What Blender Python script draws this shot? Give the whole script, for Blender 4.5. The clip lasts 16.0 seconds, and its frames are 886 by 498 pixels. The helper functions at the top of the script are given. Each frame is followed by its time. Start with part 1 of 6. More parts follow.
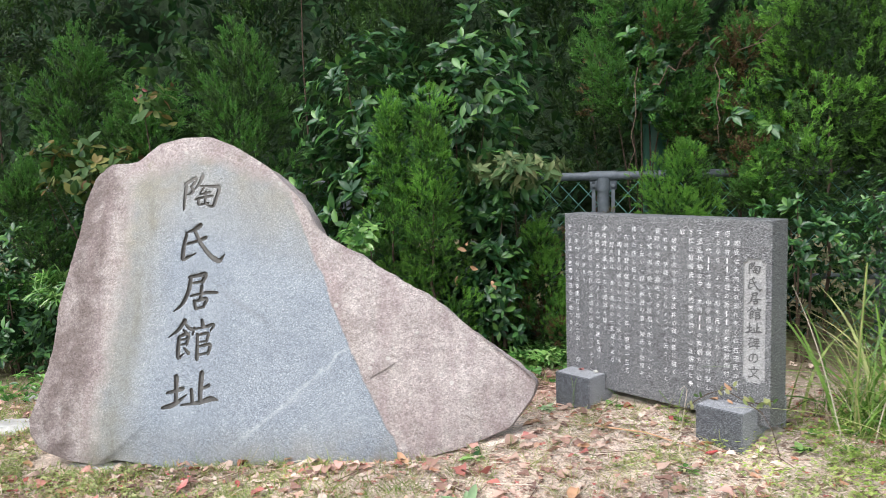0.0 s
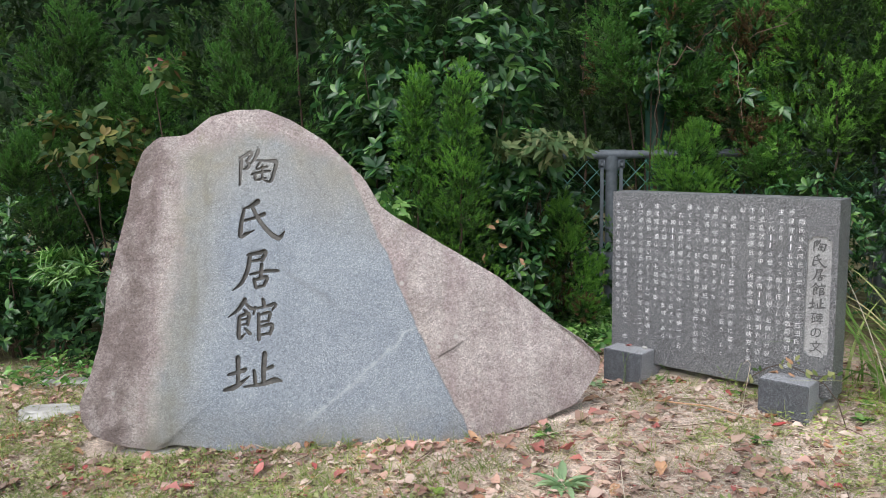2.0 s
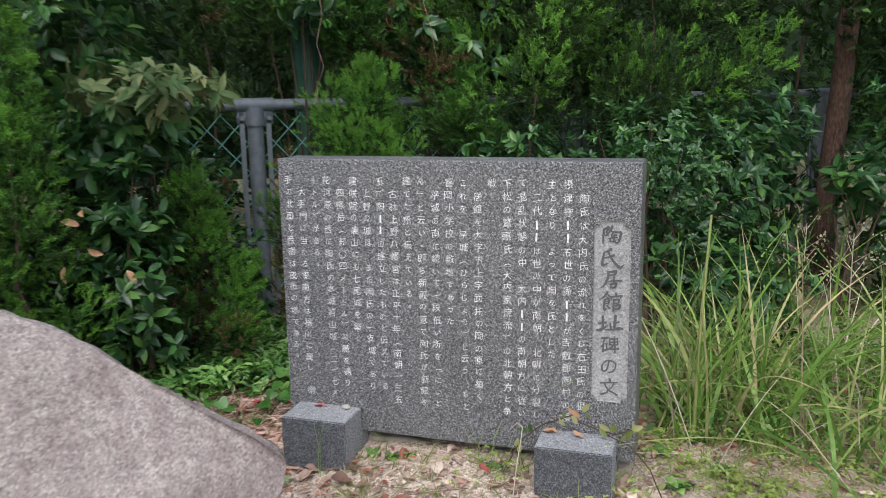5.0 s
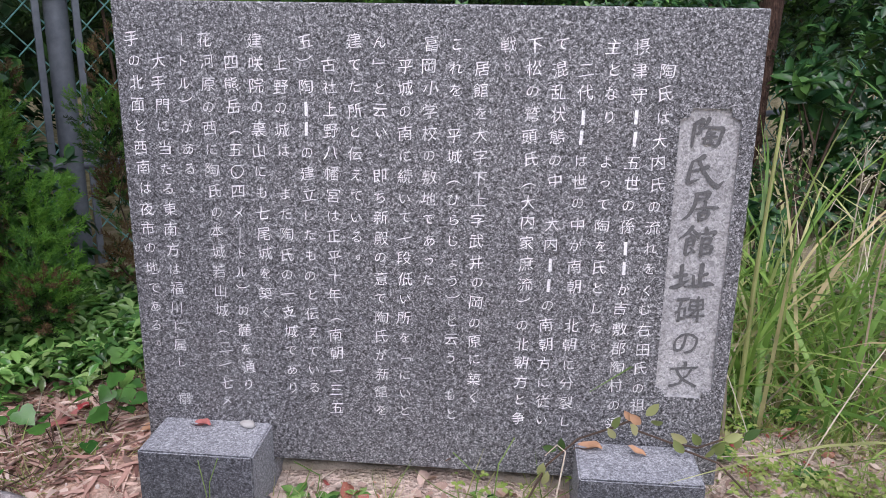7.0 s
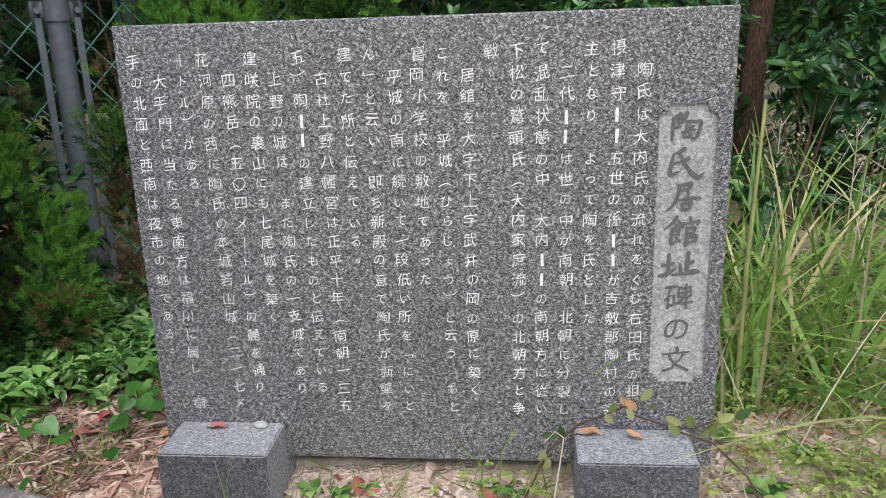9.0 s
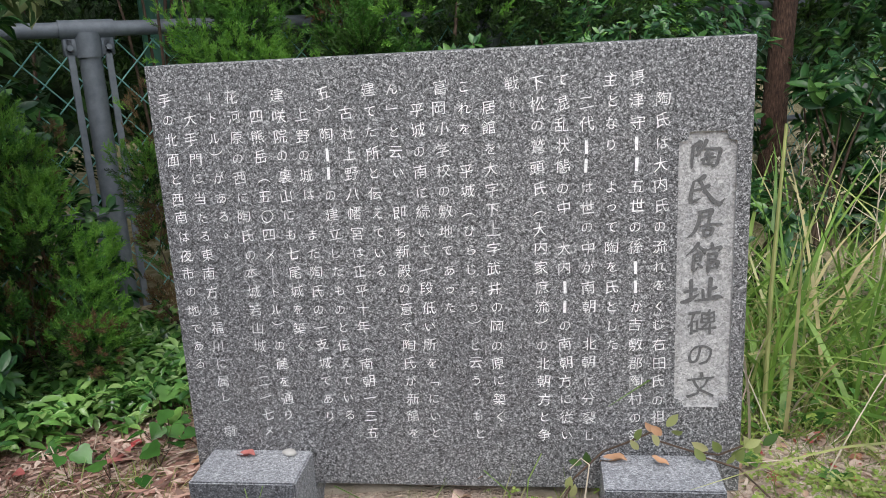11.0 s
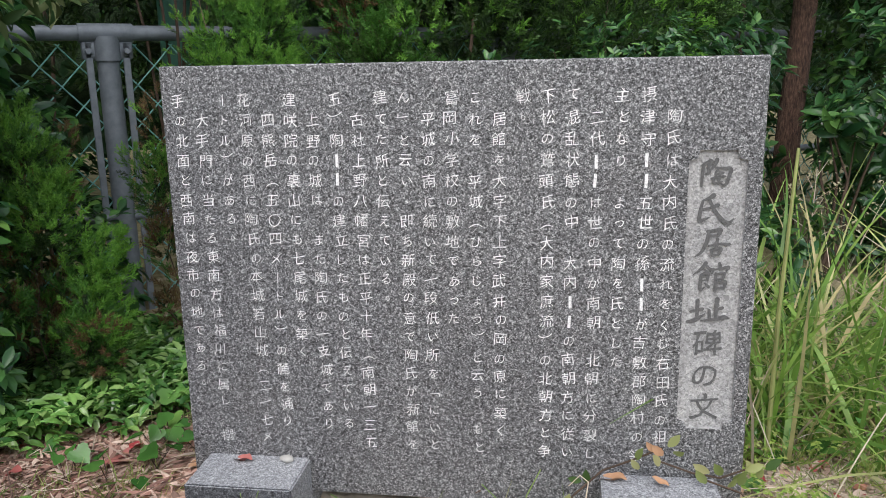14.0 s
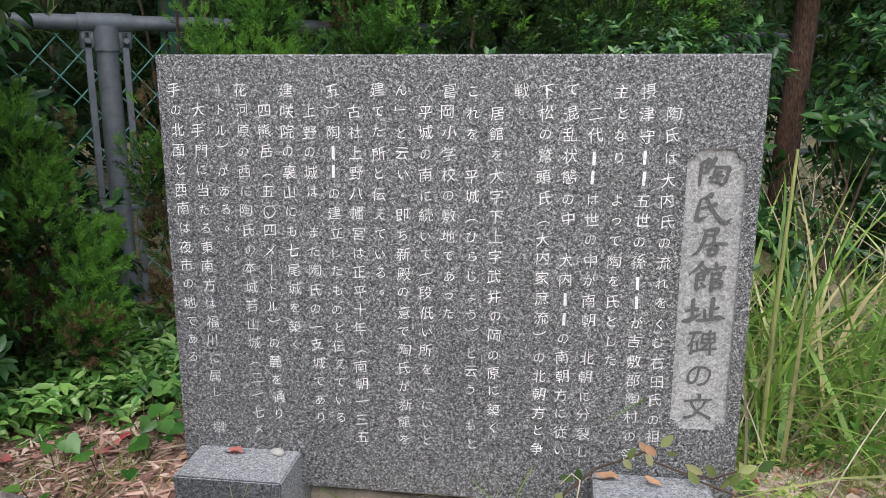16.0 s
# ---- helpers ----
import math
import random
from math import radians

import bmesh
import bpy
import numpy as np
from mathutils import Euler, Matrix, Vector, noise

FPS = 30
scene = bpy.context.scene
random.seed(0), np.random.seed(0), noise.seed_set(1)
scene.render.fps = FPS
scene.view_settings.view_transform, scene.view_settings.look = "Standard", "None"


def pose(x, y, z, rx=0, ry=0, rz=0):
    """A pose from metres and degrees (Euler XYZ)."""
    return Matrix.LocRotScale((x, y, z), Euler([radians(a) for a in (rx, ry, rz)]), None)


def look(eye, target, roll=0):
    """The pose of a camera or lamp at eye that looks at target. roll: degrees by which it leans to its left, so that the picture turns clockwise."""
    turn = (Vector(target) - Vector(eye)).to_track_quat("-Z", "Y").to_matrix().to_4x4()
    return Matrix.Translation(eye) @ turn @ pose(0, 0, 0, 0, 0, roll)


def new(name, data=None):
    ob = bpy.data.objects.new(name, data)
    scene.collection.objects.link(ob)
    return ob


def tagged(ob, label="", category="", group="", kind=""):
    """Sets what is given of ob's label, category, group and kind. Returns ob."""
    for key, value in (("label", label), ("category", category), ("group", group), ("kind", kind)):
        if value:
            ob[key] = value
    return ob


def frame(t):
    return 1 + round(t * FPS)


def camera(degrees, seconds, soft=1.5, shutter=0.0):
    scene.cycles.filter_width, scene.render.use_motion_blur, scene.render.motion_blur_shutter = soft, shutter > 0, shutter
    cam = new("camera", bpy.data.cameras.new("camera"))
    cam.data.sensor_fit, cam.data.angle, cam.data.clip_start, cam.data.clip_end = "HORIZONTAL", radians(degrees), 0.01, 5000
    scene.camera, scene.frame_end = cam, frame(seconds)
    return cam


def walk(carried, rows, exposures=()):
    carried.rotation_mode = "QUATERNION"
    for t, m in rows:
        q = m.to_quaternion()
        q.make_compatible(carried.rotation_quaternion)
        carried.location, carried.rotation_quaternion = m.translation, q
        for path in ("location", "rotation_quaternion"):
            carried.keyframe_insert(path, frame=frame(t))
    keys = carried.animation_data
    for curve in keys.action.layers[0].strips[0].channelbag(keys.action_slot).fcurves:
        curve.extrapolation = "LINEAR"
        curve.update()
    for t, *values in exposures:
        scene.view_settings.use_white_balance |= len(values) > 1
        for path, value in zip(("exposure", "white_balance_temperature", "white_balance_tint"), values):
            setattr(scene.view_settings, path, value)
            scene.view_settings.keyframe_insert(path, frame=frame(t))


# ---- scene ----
cam = camera(57.7, 16.0, soft=0.75, shutter=0.35)
# seconds, eye, target, roll
PATH = [
    (0, (1.313, -2.547, 0.988), (-0.203, -1.26, 0.777), -1.7),
    (0.5, (1.119, -2.586, 1.008), (-0.372, -1.279, 0.751), -1.4),
    (1, (1.025, -2.736, 1.012), (-0.381, -1.331, 0.787), -0.6),
    (1.5, (0.947, -2.871, 1.006), (-0.412, -1.425, 0.76), -0.5),
    (2, (0.938, -2.906, 0.995), (-0.447, -1.488, 0.725), -1.0),
    (2.5, (0.915, -2.891, 0.991), (-0.482, -1.494, 0.681), -1.4),
    (3, (0.844, -2.782, 0.982), (-0.574, -1.415, 0.633), -2.1),
    (3.5, (0.729, -2.536, 0.974), (-0.646, -1.131, 0.601), -1.9),
    (4, (0.606, -2.289, 0.913), (-0.589, -0.731, 0.531), -0.8),
    (4.5, (0.371, -2.063, 0.942), (-0.483, -0.286, 0.606), -0.9),
    (4.6, (0.323, -2.008, 0.934), (-0.454, -0.2, 0.58), -1.1),
    (4.7, (0.272, -1.959, 0.934), (-0.456, -0.131, 0.573), -1.1),
    (6.8, (-0.3150, -1.1290, 0.7480), (-0.5080, 0.7880, 0.2110), 0.80),
    (7, (-0.3230, -1.1290, 0.7460), (-0.4970, 0.7870, 0.2000), 0.90),
    (7.5, (-0.3320, -1.1350, 0.7450), (-0.5030, 0.7800, 0.1950), 0.60),
    (8, (-0.3210, -1.1510, 0.7470), (-0.5100, 0.7550, 0.1710), -0.70),
    (8.5, (-0.2980, -1.1660, 0.7550), (-0.4890, 0.7430, 0.1910), -1.60),
    (11, (-0.2900, -1.1920, 0.7770), (-0.5540, 0.7280, 0.2840), -3.10),
    (11.5, (-0.2960, -1.2020, 0.7700), (-0.5840, 0.7200, 0.2990), -2.60),
    (12, (-0.2890, -1.2060, 0.7710), (-0.5960, 0.7150, 0.3050), -1.90),
    (12.5, (-0.2850, -1.2020, 0.7710), (-0.5960, 0.7180, 0.3080), -1.70),
    (13, (-0.2820, -1.1980, 0.7670), (-0.5880, 0.7240, 0.3080), -1.40),
    (13.5, (-0.2840, -1.1950, 0.7650), (-0.5760, 0.7310, 0.3140), -1.10),
    (14, (-0.2860, -1.1910, 0.7630), (-0.5720, 0.7370, 0.3160), -1.10),
    (14.5, (-0.2900, -1.1920, 0.7600), (-0.5710, 0.7370, 0.3140), -0.70),
    (15, (-0.2830, -1.1900, 0.7600), (-0.5700, 0.7380, 0.3120), -0.30),
    (15.5, (-0.2810, -1.1870, 0.7590), (-0.5670, 0.7420, 0.3120), -0.10),
    (16, (-0.2830, -1.1840, 0.7550), (-0.5640, 0.7440, 0.3050), -0.00),
]
walk(cam, [(t, look(eye, target, roll)) for t, eye, target, roll in PATH],
     [(0.0, 1.28, 6500, 10), (0.5, 1.04, 6500, 10), (1.0, 1.0, 6500, 10), (2.0, 0.86, 6500, 10), (2.5, 0.77, 6500, 10), (3.0, 0.6, 6450, 10), (3.5, 0.53, 6420, 11), (4.0, 0.54, 6420, 12),
      (4.5, 0.76, 6500, 10), (6.8, 0.83, 6180, 22), (7.5, 0.85, 6180, 22), (8.0, 0.88, 6450, 11), (16.0, 0.86, 6550, 11)])

# ---- world and light: bright overcast ----
world = bpy.data.worlds.new("overcast_sky")
scene.world = world
world.use_nodes = True
wn = world.node_tree
sky = wn.nodes.new("ShaderNodeTexSky")
sky.sky_type = "NISHITA"
sky.sun_disc = False
SUN_EL, SUN_AZ = 56.0, 178.0
sky.sun_elevation, sky.sun_rotation = radians(SUN_EL), radians(SUN_AZ)
sky.air_density, sky.dust_density, sky.ozone_density = 1.0, 1.5, 1.5
grey = wn.nodes.new("ShaderNodeHueSaturation")
grey.inputs["Saturation"].default_value = 0.42
wn.links.new(sky.outputs["Color"], grey.inputs["Color"])
wn.links.new(grey.outputs["Color"], wn.nodes["Background"].inputs["Color"])
wn.nodes["Background"].inputs["Strength"].default_value = 0.14
sun = new("sun", bpy.data.lights.new("sun", "SUN"))
sun.data.energy, sun.data.angle, sun.data.color = 1.3, radians(50), (1.0, 0.985, 0.97)
sun_dir = Vector((math.sin(radians(SUN_AZ)) * math.cos(radians(SUN_EL)), math.cos(radians(SUN_AZ)) * math.cos(radians(SUN_EL)), math.sin(radians(SUN_EL))))
sun.matrix_world = look((0, 0, 20), Vector((0, 0, 20)) - sun_dir)


# ---- materials ----
class Mat:
    """A small builder for node materials."""

    def __init__(self, name):
        self.m = bpy.data.materials.new(name)
        self.m.use_nodes = True
        self.t = self.m.node_tree
        self.b = self.t.nodes["Principled BSDF"]
        self.co = self.t.nodes.new("ShaderNodeTexCoord").outputs["Object"]

    def n(self, kind, **kw):
        node = self.t.nodes.new(kind)
        for k, v in kw.items():
            if isinstance(v, bpy.types.NodeSocket):
                self.t.links.new(v, node.inputs[k])
            else:
                node.inputs[k].default_value = v
        return node

    def noise(self, scale, detail=4.0, rough=0.55, co=None, warp=0.0):
        n = self.n("ShaderNodeTexNoise", Vector=co or self.co, Scale=scale, Detail=detail, Roughness=rough, Distortion=warp)
        return n.outputs["Fac"]

    def cells(self, scale, co=None):
        return self.n("ShaderNodeTexVoronoi", Vector=co or self.co, Scale=scale)

    def ramp(self, fac, stops):
        r = self.t.nodes.new("ShaderNodeValToRGB")
        self.t.links.new(fac, r.inputs["Fac"])
        e = r.color_ramp.elements
        while len(e) < len(stops):
            e.new(0.5)
        for el, (p, c) in zip(e, stops):
            el.position = p
            el.color = (*c, 1) if len(c) == 3 else c
        return r.outputs["Color"]

    def step(self, fac, a, b, lo=0.0, hi=1.0):
        n = self.t.nodes.new("ShaderNodeMapRange")
        n.clamp = True
        self.t.links.new(fac, n.inputs[0])
        for i, v in enumerate((a, b, lo, hi)):
            n.inputs[i + 1].default_value = v
        return n.outputs[0]

    def mix(self, fac, a, b, mode="MIX"):
        n = self.t.nodes.new("ShaderNodeMix")
        n.data_type, n.blend_type = "RGBA", mode
        for i, v in ((0, fac), (6, a), (7, b)):
            if isinstance(v, bpy.types.NodeSocket):
                self.t.links.new(v, n.inputs[i])
            else:
                n.inputs[i].default_value = v if i == 0 else (*v, 1)
        return n.outputs[2]

    def op(self, kind, a, b=0.0, c=0.0):
        n = self.t.nodes.new("ShaderNodeMath")
        n.operation = kind
        for i, v in enumerate((a, b, c)):
            if isinstance(v, bpy.types.NodeSocket):
                self.t.links.new(v, n.inputs[i])
            else:
                n.inputs[i].default_value = v
        return n.outputs[0]

    def split(self, co=None):
        return self.n("ShaderNodeSeparateXYZ", Vector=co or self.co).outputs

    def island(self):
        return self.t.nodes.new("ShaderNodeNewGeometry").outputs["Random Per Island"]

    def piece(self):
        return self.t.nodes.new("ShaderNodeObjectInfo").outputs["Random"]

    def done(self, color=None, rough=0.6, bump=None, strength=0.3, dist=0.01, metal=0.0, spec=0.5, through_light=0.0):
        b = self.b
        for key, v in (("Base Color", color), ("Roughness", rough), ("Metallic", metal), ("Specular IOR Level", spec)):
            if isinstance(v, bpy.types.NodeSocket):
                self.t.links.new(v, b.inputs[key])
            elif v is not None:
                b.inputs[key].default_value = (*v, 1) if isinstance(v, tuple) else v
        if bump is not None:
            n = self.n("ShaderNodeBump", Height=bump, Strength=strength, Distance=dist)
            self.t.links.new(n.outputs["Normal"], b.inputs["Normal"])
        if through_light:
            tr = self.t.nodes.new("ShaderNodeBsdfTranslucent")
            if isinstance(color, bpy.types.NodeSocket):
                self.t.links.new(color, tr.inputs["Color"])
            else:
                tr.inputs["Color"].default_value = (*color, 1)
            mx = self.t.nodes.new("ShaderNodeMixShader")
            mx.inputs[0].default_value = through_light
            self.t.links.new(b.outputs[0], mx.inputs[1])
            self.t.links.new(tr.outputs[0], mx.inputs[2])
            self.t.links.new(mx.outputs[0], self.t.nodes["Material Output"].inputs["Surface"])
        return self.m


def leaf_mat(name, stops, rough=0.4, through_light=0.2, spec=0.5, patch=2.5, old=None):
    """Leaves: hue varies leaf by leaf and, more softly, branch by branch."""
    m = Mat(name)
    per_leaf = m.ramp(m.op("FRACT", m.op("ADD", m.island(), m.piece())), stops)
    zone = m.ramp(m.noise(patch, 2), [(0.3, (0.52, 0.53, 0.52)), (0.7, (1.15, 1.15, 1.15))])
    c = m.mix(1.0, per_leaf, zone, "MULTIPLY")
    if old:
        pick = m.step(m.op("FRACT", m.op("MULTIPLY", m.island(), 37.3)), 1 - old[0] - 0.02, 1 - old[0])
        c = m.mix(pick, c, old[1])
    vein = m.noise(180, 2)
    return m.done(c, rough, vein, 0.15, 0.002, spec=spec, through_light=through_light)


def granite(name, dark, mid, light, scale, mottling, rough, bump=0.2, stain=None):
    """Speckled granite: crystals of three tones and larger black flecks, with soft mottling."""
    m = Mat(name)
    tone = m.split(m.cells(scale).outputs["Color"])[0]
    blot = m.step(m.noise(scale * 0.3, 3, 0.75, warp=0.6), 0.36, 0.64)
    grain = m.op("ADD", m.op("MULTIPLY", tone, 0.56), m.op("MULTIPLY", blot, 0.44))
    c = m.ramp(grain, [(0.24, dark), (0.44, mid), (0.60, mid), (0.84, light)])
    soft = m.ramp(m.noise(mottling, 5, 0.6), [(0.25, (0.80, 0.80, 0.81)), (0.75, (1.14, 1.13, 1.11))])
    c = m.mix(1.0, c, soft, "MULTIPLY")
    if stain:
        c = m.mix(m.step(m.noise(3.5, 5, 0.65), 0.58, 0.8, 0, 0.35), c, stain)
    return m.done(c, rough, grain, bump, 0.002)


def stone_skin():
    """The big boulder: blue-grey sawn face, pinkish-brown natural skin round it, brown seepage stains."""
    m = Mat("boulder_stone")
    x, y, z = m.split()
    wob = m.op("MULTIPLY", m.op("SUBTRACT", m.noise(7, 5, 0.6), 0.5), 0.10)
    fine_wob = m.op("MULTIPLY", m.op("SUBTRACT", m.noise(60, 3, 0.6), 0.5), 0.02)
    edge = m.op("ADD", wob, fine_wob)
    right = m.op("ADD", m.op("ADD", m.op("MULTIPLY", z, -0.48), m.op("MULTIPLY", m.op("MULTIPLY", z, z), 0.07)), 0.709)
    to_right = m.op("ADD", m.op("SUBTRACT", x, right), m.op("MULTIPLY", edge, 0.5))
    left = m.op("ADD", m.op("ADD", m.op("MULTIPLY", z, 0.28), m.op("MULTIPLY", m.op("MULTIPLY", z, z), -0.14)), -0.45)
    to_left = m.op("ADD", m.op("SUBTRACT", left, x), m.op("ADD", edge, m.op("MULTIPLY", m.op("SUBTRACT", m.noise(16, 4, 0.65), 0.5), 0.05)))
    crown = m.op("ADD", m.op("SUBTRACT", z, m.op("SUBTRACT", 1.15, m.op("MULTIPLY", m.op("ABSOLUTE", m.op("ADD", x, 0.06)), 0.42))), edge)
    back = m.op("SUBTRACT", y, 0.03)
    outside_r = m.step(to_right, -0.003, 0.006)
    outside_l = m.step(m.op("MAXIMUM", to_left, m.op("MAXIMUM", crown, m.op("MULTIPLY", back, 3.0))), -0.03, 0.035)
    skin = m.op("MAXIMUM", outside_r, outside_l)
    # sawn face
    tone = m.split(m.cells(430).outputs["Color"])[0]
    fine = m.noise(260, 3, 0.75)
    grain = m.op("ADD", m.op("MULTIPLY", tone, 0.55), m.op("MULTIPLY", fine, 0.5))
    cut = m.ramp(grain, [(0.2, (0.10, 0.116, 0.135)), (0.46, (0.225, 0.255, 0.292)), (0.66, (0.305, 0.34, 0.38)), (0.86, (0.56, 0.59, 0.62))])
    soft = m.ramp(m.noise(4, 6, 0.65), [(0.3, (0.86, 0.87, 0.89)), (0.7, (1.12, 1.11, 1.08))])
    cut = m.mix(1.0, cut, soft, "MULTIPLY")
    # pale quartz vein running up to the right, a second faint one, and a dark healed crack
    along = m.op("SUBTRACT", m.op("MULTIPLY", m.op("SUBTRACT", x, 0.12), 0.80), m.op("SUBTRACT", z, 0.075))
    vein = m.op("ABSOLUTE", m.op("ADD", along, m.op("ADD", m.op("MULTIPLY", wob, 1.2), m.op("MULTIPLY", m.op("SUBTRACT", m.noise(32, 4, 0.65), 0.5), 0.07))))
    in_reach = m.op("MULTIPLY", m.step(x, 0.06, 0.16), m.step(x, 0.62, 0.52))
    cut = m.mix(m.op("MULTIPLY", m.op("ADD", m.step(vein, 0.022, 0.004, 0, 0.16), m.step(vein, 0.006, 0.001, 0, 0.26)), in_reach), cut, (0.55, 0.57, 0.57))
    dark = m.op("ABSOLUTE", m.op("ADD", m.op("SUBTRACT", m.op("MULTIPLY", x, -0.75), m.op("SUBTRACT", z, 0.665)), m.op("MULTIPLY", wob, 0.5)))
    in_dark = m.op("MULTIPLY", m.step(x, 0.02, 0.08), m.step(x, 0.30, 0.2))
    cut = m.mix(m.op("MULTIPLY", m.step(dark, 0.02, 0.004, 0, 0.35), in_dark), cut, (0.17, 0.18, 0.19))
    # brown seepage from the crown and down the left of the face
    seep = m.op("ADD", m.step(to_left, -0.20, 0.03), m.step(crown, -0.34, 0.0))
    seep = m.op("MULTIPLY", m.op("MINIMUM", seep, 1.0), m.step(m.noise(6, 5, 0.6), 0.3, 0.6, 0.4, 1.0))
    cut = m.mix(m.op("MULTIPLY", seep, 0.8), cut, m.mix(0.5, (0.30, 0.255, 0.18), m.mix(1.0, cut, (0.98, 0.84, 0.62), "MULTIPLY")))
    drip = m.n("ShaderNodeMapping", Vector=m.co, Scale=(14.0, 14.0, 1.4)).outputs["Vector"]
    olive = m.op("MULTIPLY", m.step(m.op("ABSOLUTE", m.op("ADD", to_left, 0.07)), 0.05, 0.0), m.step(m.noise(1.0, 5, 0.6, co=drip), 0.36, 0.6, 0.1, 0.8))
    cut = m.mix(m.op("MULTIPLY", olive, 0.6), cut, (0.14, 0.132, 0.085))
    wet = m.step(m.noise(1.0, 5, 0.65, co=drip), 0.5, 0.75, 0, 0.3)
    cut = m.mix(wet, cut, m.mix(1.0, cut, (0.68, 0.70, 0.74), "MULTIPLY"))
    low = m.op("MULTIPLY", m.step(z, 0.14, -0.02), m.step(m.noise(9, 4), 0.35, 0.6))
    cut = m.mix(m.op("MULTIPLY", low, 0.45), cut, (0.28, 0.24, 0.17))
    # natural skin
    big = m.ramp(m.noise(5, 7, 0.62, warp=0.4), [(0.28, (0.31, 0.262, 0.25)), (0.45, (0.46, 0.405, 0.385)), (0.62, (0.555, 0.495, 0.472)), (0.8, (0.67, 0.625, 0.59))])
    speck = m.ramp(m.noise(210, 4, 0.8), [(0.32, (0.50, 0.49, 0.50)), (0.5, (0.95, 0.94, 0.94)), (0.68, (1.28, 1.28, 1.28))])
    nat = m.mix(1.0, big, speck, "MULTIPLY")
    crystal = m.ramp(m.split(m.cells(190).outputs["Color"])[0], [(0.0, (0.70, 0.68, 0.69)), (0.35, (0.92, 0.91, 0.9)), (0.75, (1.08, 1.08, 1.08)), (1.0, (1.3, 1.3, 1.3))])
    nat = m.mix(1.0, nat, crystal, "MULTIPLY")
    pits = m.ramp(m.noise(26, 8, 0.8), [(0.34, (0.72, 0.69, 0.67)), (0.46, (1.0, 1.0, 1.0)), (0.66, (1.05, 1.05, 1.04)), (0.74, (1.16, 1.15, 1.14))])
    nat = m.mix(1.0, nat, pits, "MULTIPLY")
    streak = m.n("ShaderNodeMapping", Vector=m.co, Scale=(9.0, 9.0, 1.6), Rotation=(0, radians(18), 0)).outputs["Vector"]
    nat = m.mix(m.step(m.noise(1.5, 4, 0.6, co=streak), 0.42, 0.62, 0, 0.75), nat, m.mix(1.0, (0.34, 0.265, 0.262), crystal, "MULTIPLY"))
    nat = m.mix(m.step(m.noise(38, 4, 0.7), 0.62, 0.72, 0, 0.7), nat, (0.55, 0.53, 0.48))
    dirt = m.step(m.noise(11, 7, 0.72, warp=0.8), 0.52, 0.68, 0, 0.5)
    nat = m.mix(dirt, nat, m.mix(1.0, (0.27, 0.21, 0.20), crystal, "MULTIPLY"))
    spot = m.step(m.cells(16).outputs["Distance"], 0.16, 0.10, 0, 0.6)
    nat = m.mix(m.op("MULTIPLY", spot, m.step(m.noise(5, 3), 0.5, 0.6)), nat, (0.66, 0.64, 0.60))
    moss = m.op("MULTIPLY", m.step(m.noise(14, 5, 0.7), 0.55, 0.7), m.step(z, 0.5, 1.1))
    nat = m.mix(m.op("MULTIPLY", moss, 0.5), nat, (0.22, 0.21, 0.12))
    brown_side = m.op("MULTIPLY", m.step(to_left, 0.0, 0.10, 0.2, 0.9), m.step(m.noise(7, 6, 0.7, warp=0.5), 0.36, 0.56, 0.4, 1.0))
    nat = m.mix(brown_side, nat, m.mix(1.0, (0.138, 0.103, 0.095), crystal, "MULTIPLY"))
    # ledge crack in the skin
    ck = m.op("ABSOLUTE", m.op("SUBTRACT", m.op("ADD", m.op("MULTIPLY", x, 0.52), -0.022), m.op("ADD", z, m.op("MULTIPLY", wob, 0.3))))
    nat = m.mix(m.op("MULTIPLY", m.step(ck, 0.006, 0.001, 0, 0.75), m.op("MULTIPLY", m.step(x, 0.585, 0.61), m.step(x, 0.72, 0.68))), nat, (0.09, 0.075, 0.065))
    c = m.mix(skin, cut, m.mix(1.0, nat, (1.2, 1.225, 1.22), "MULTIPLY"))
    relief = m.op("ADD", m.op("MULTIPLY", grain, 0.12), m.op("MULTIPLY", skin, m.op("ADD", m.op("MULTIPLY", m.noise(70, 7, 0.8), 0.75), m.op("MULTIPLY", m.noise(260, 4, 0.8), 0.5))))
    return m.done(c, 0.78, relief, 0.75, 0.014)


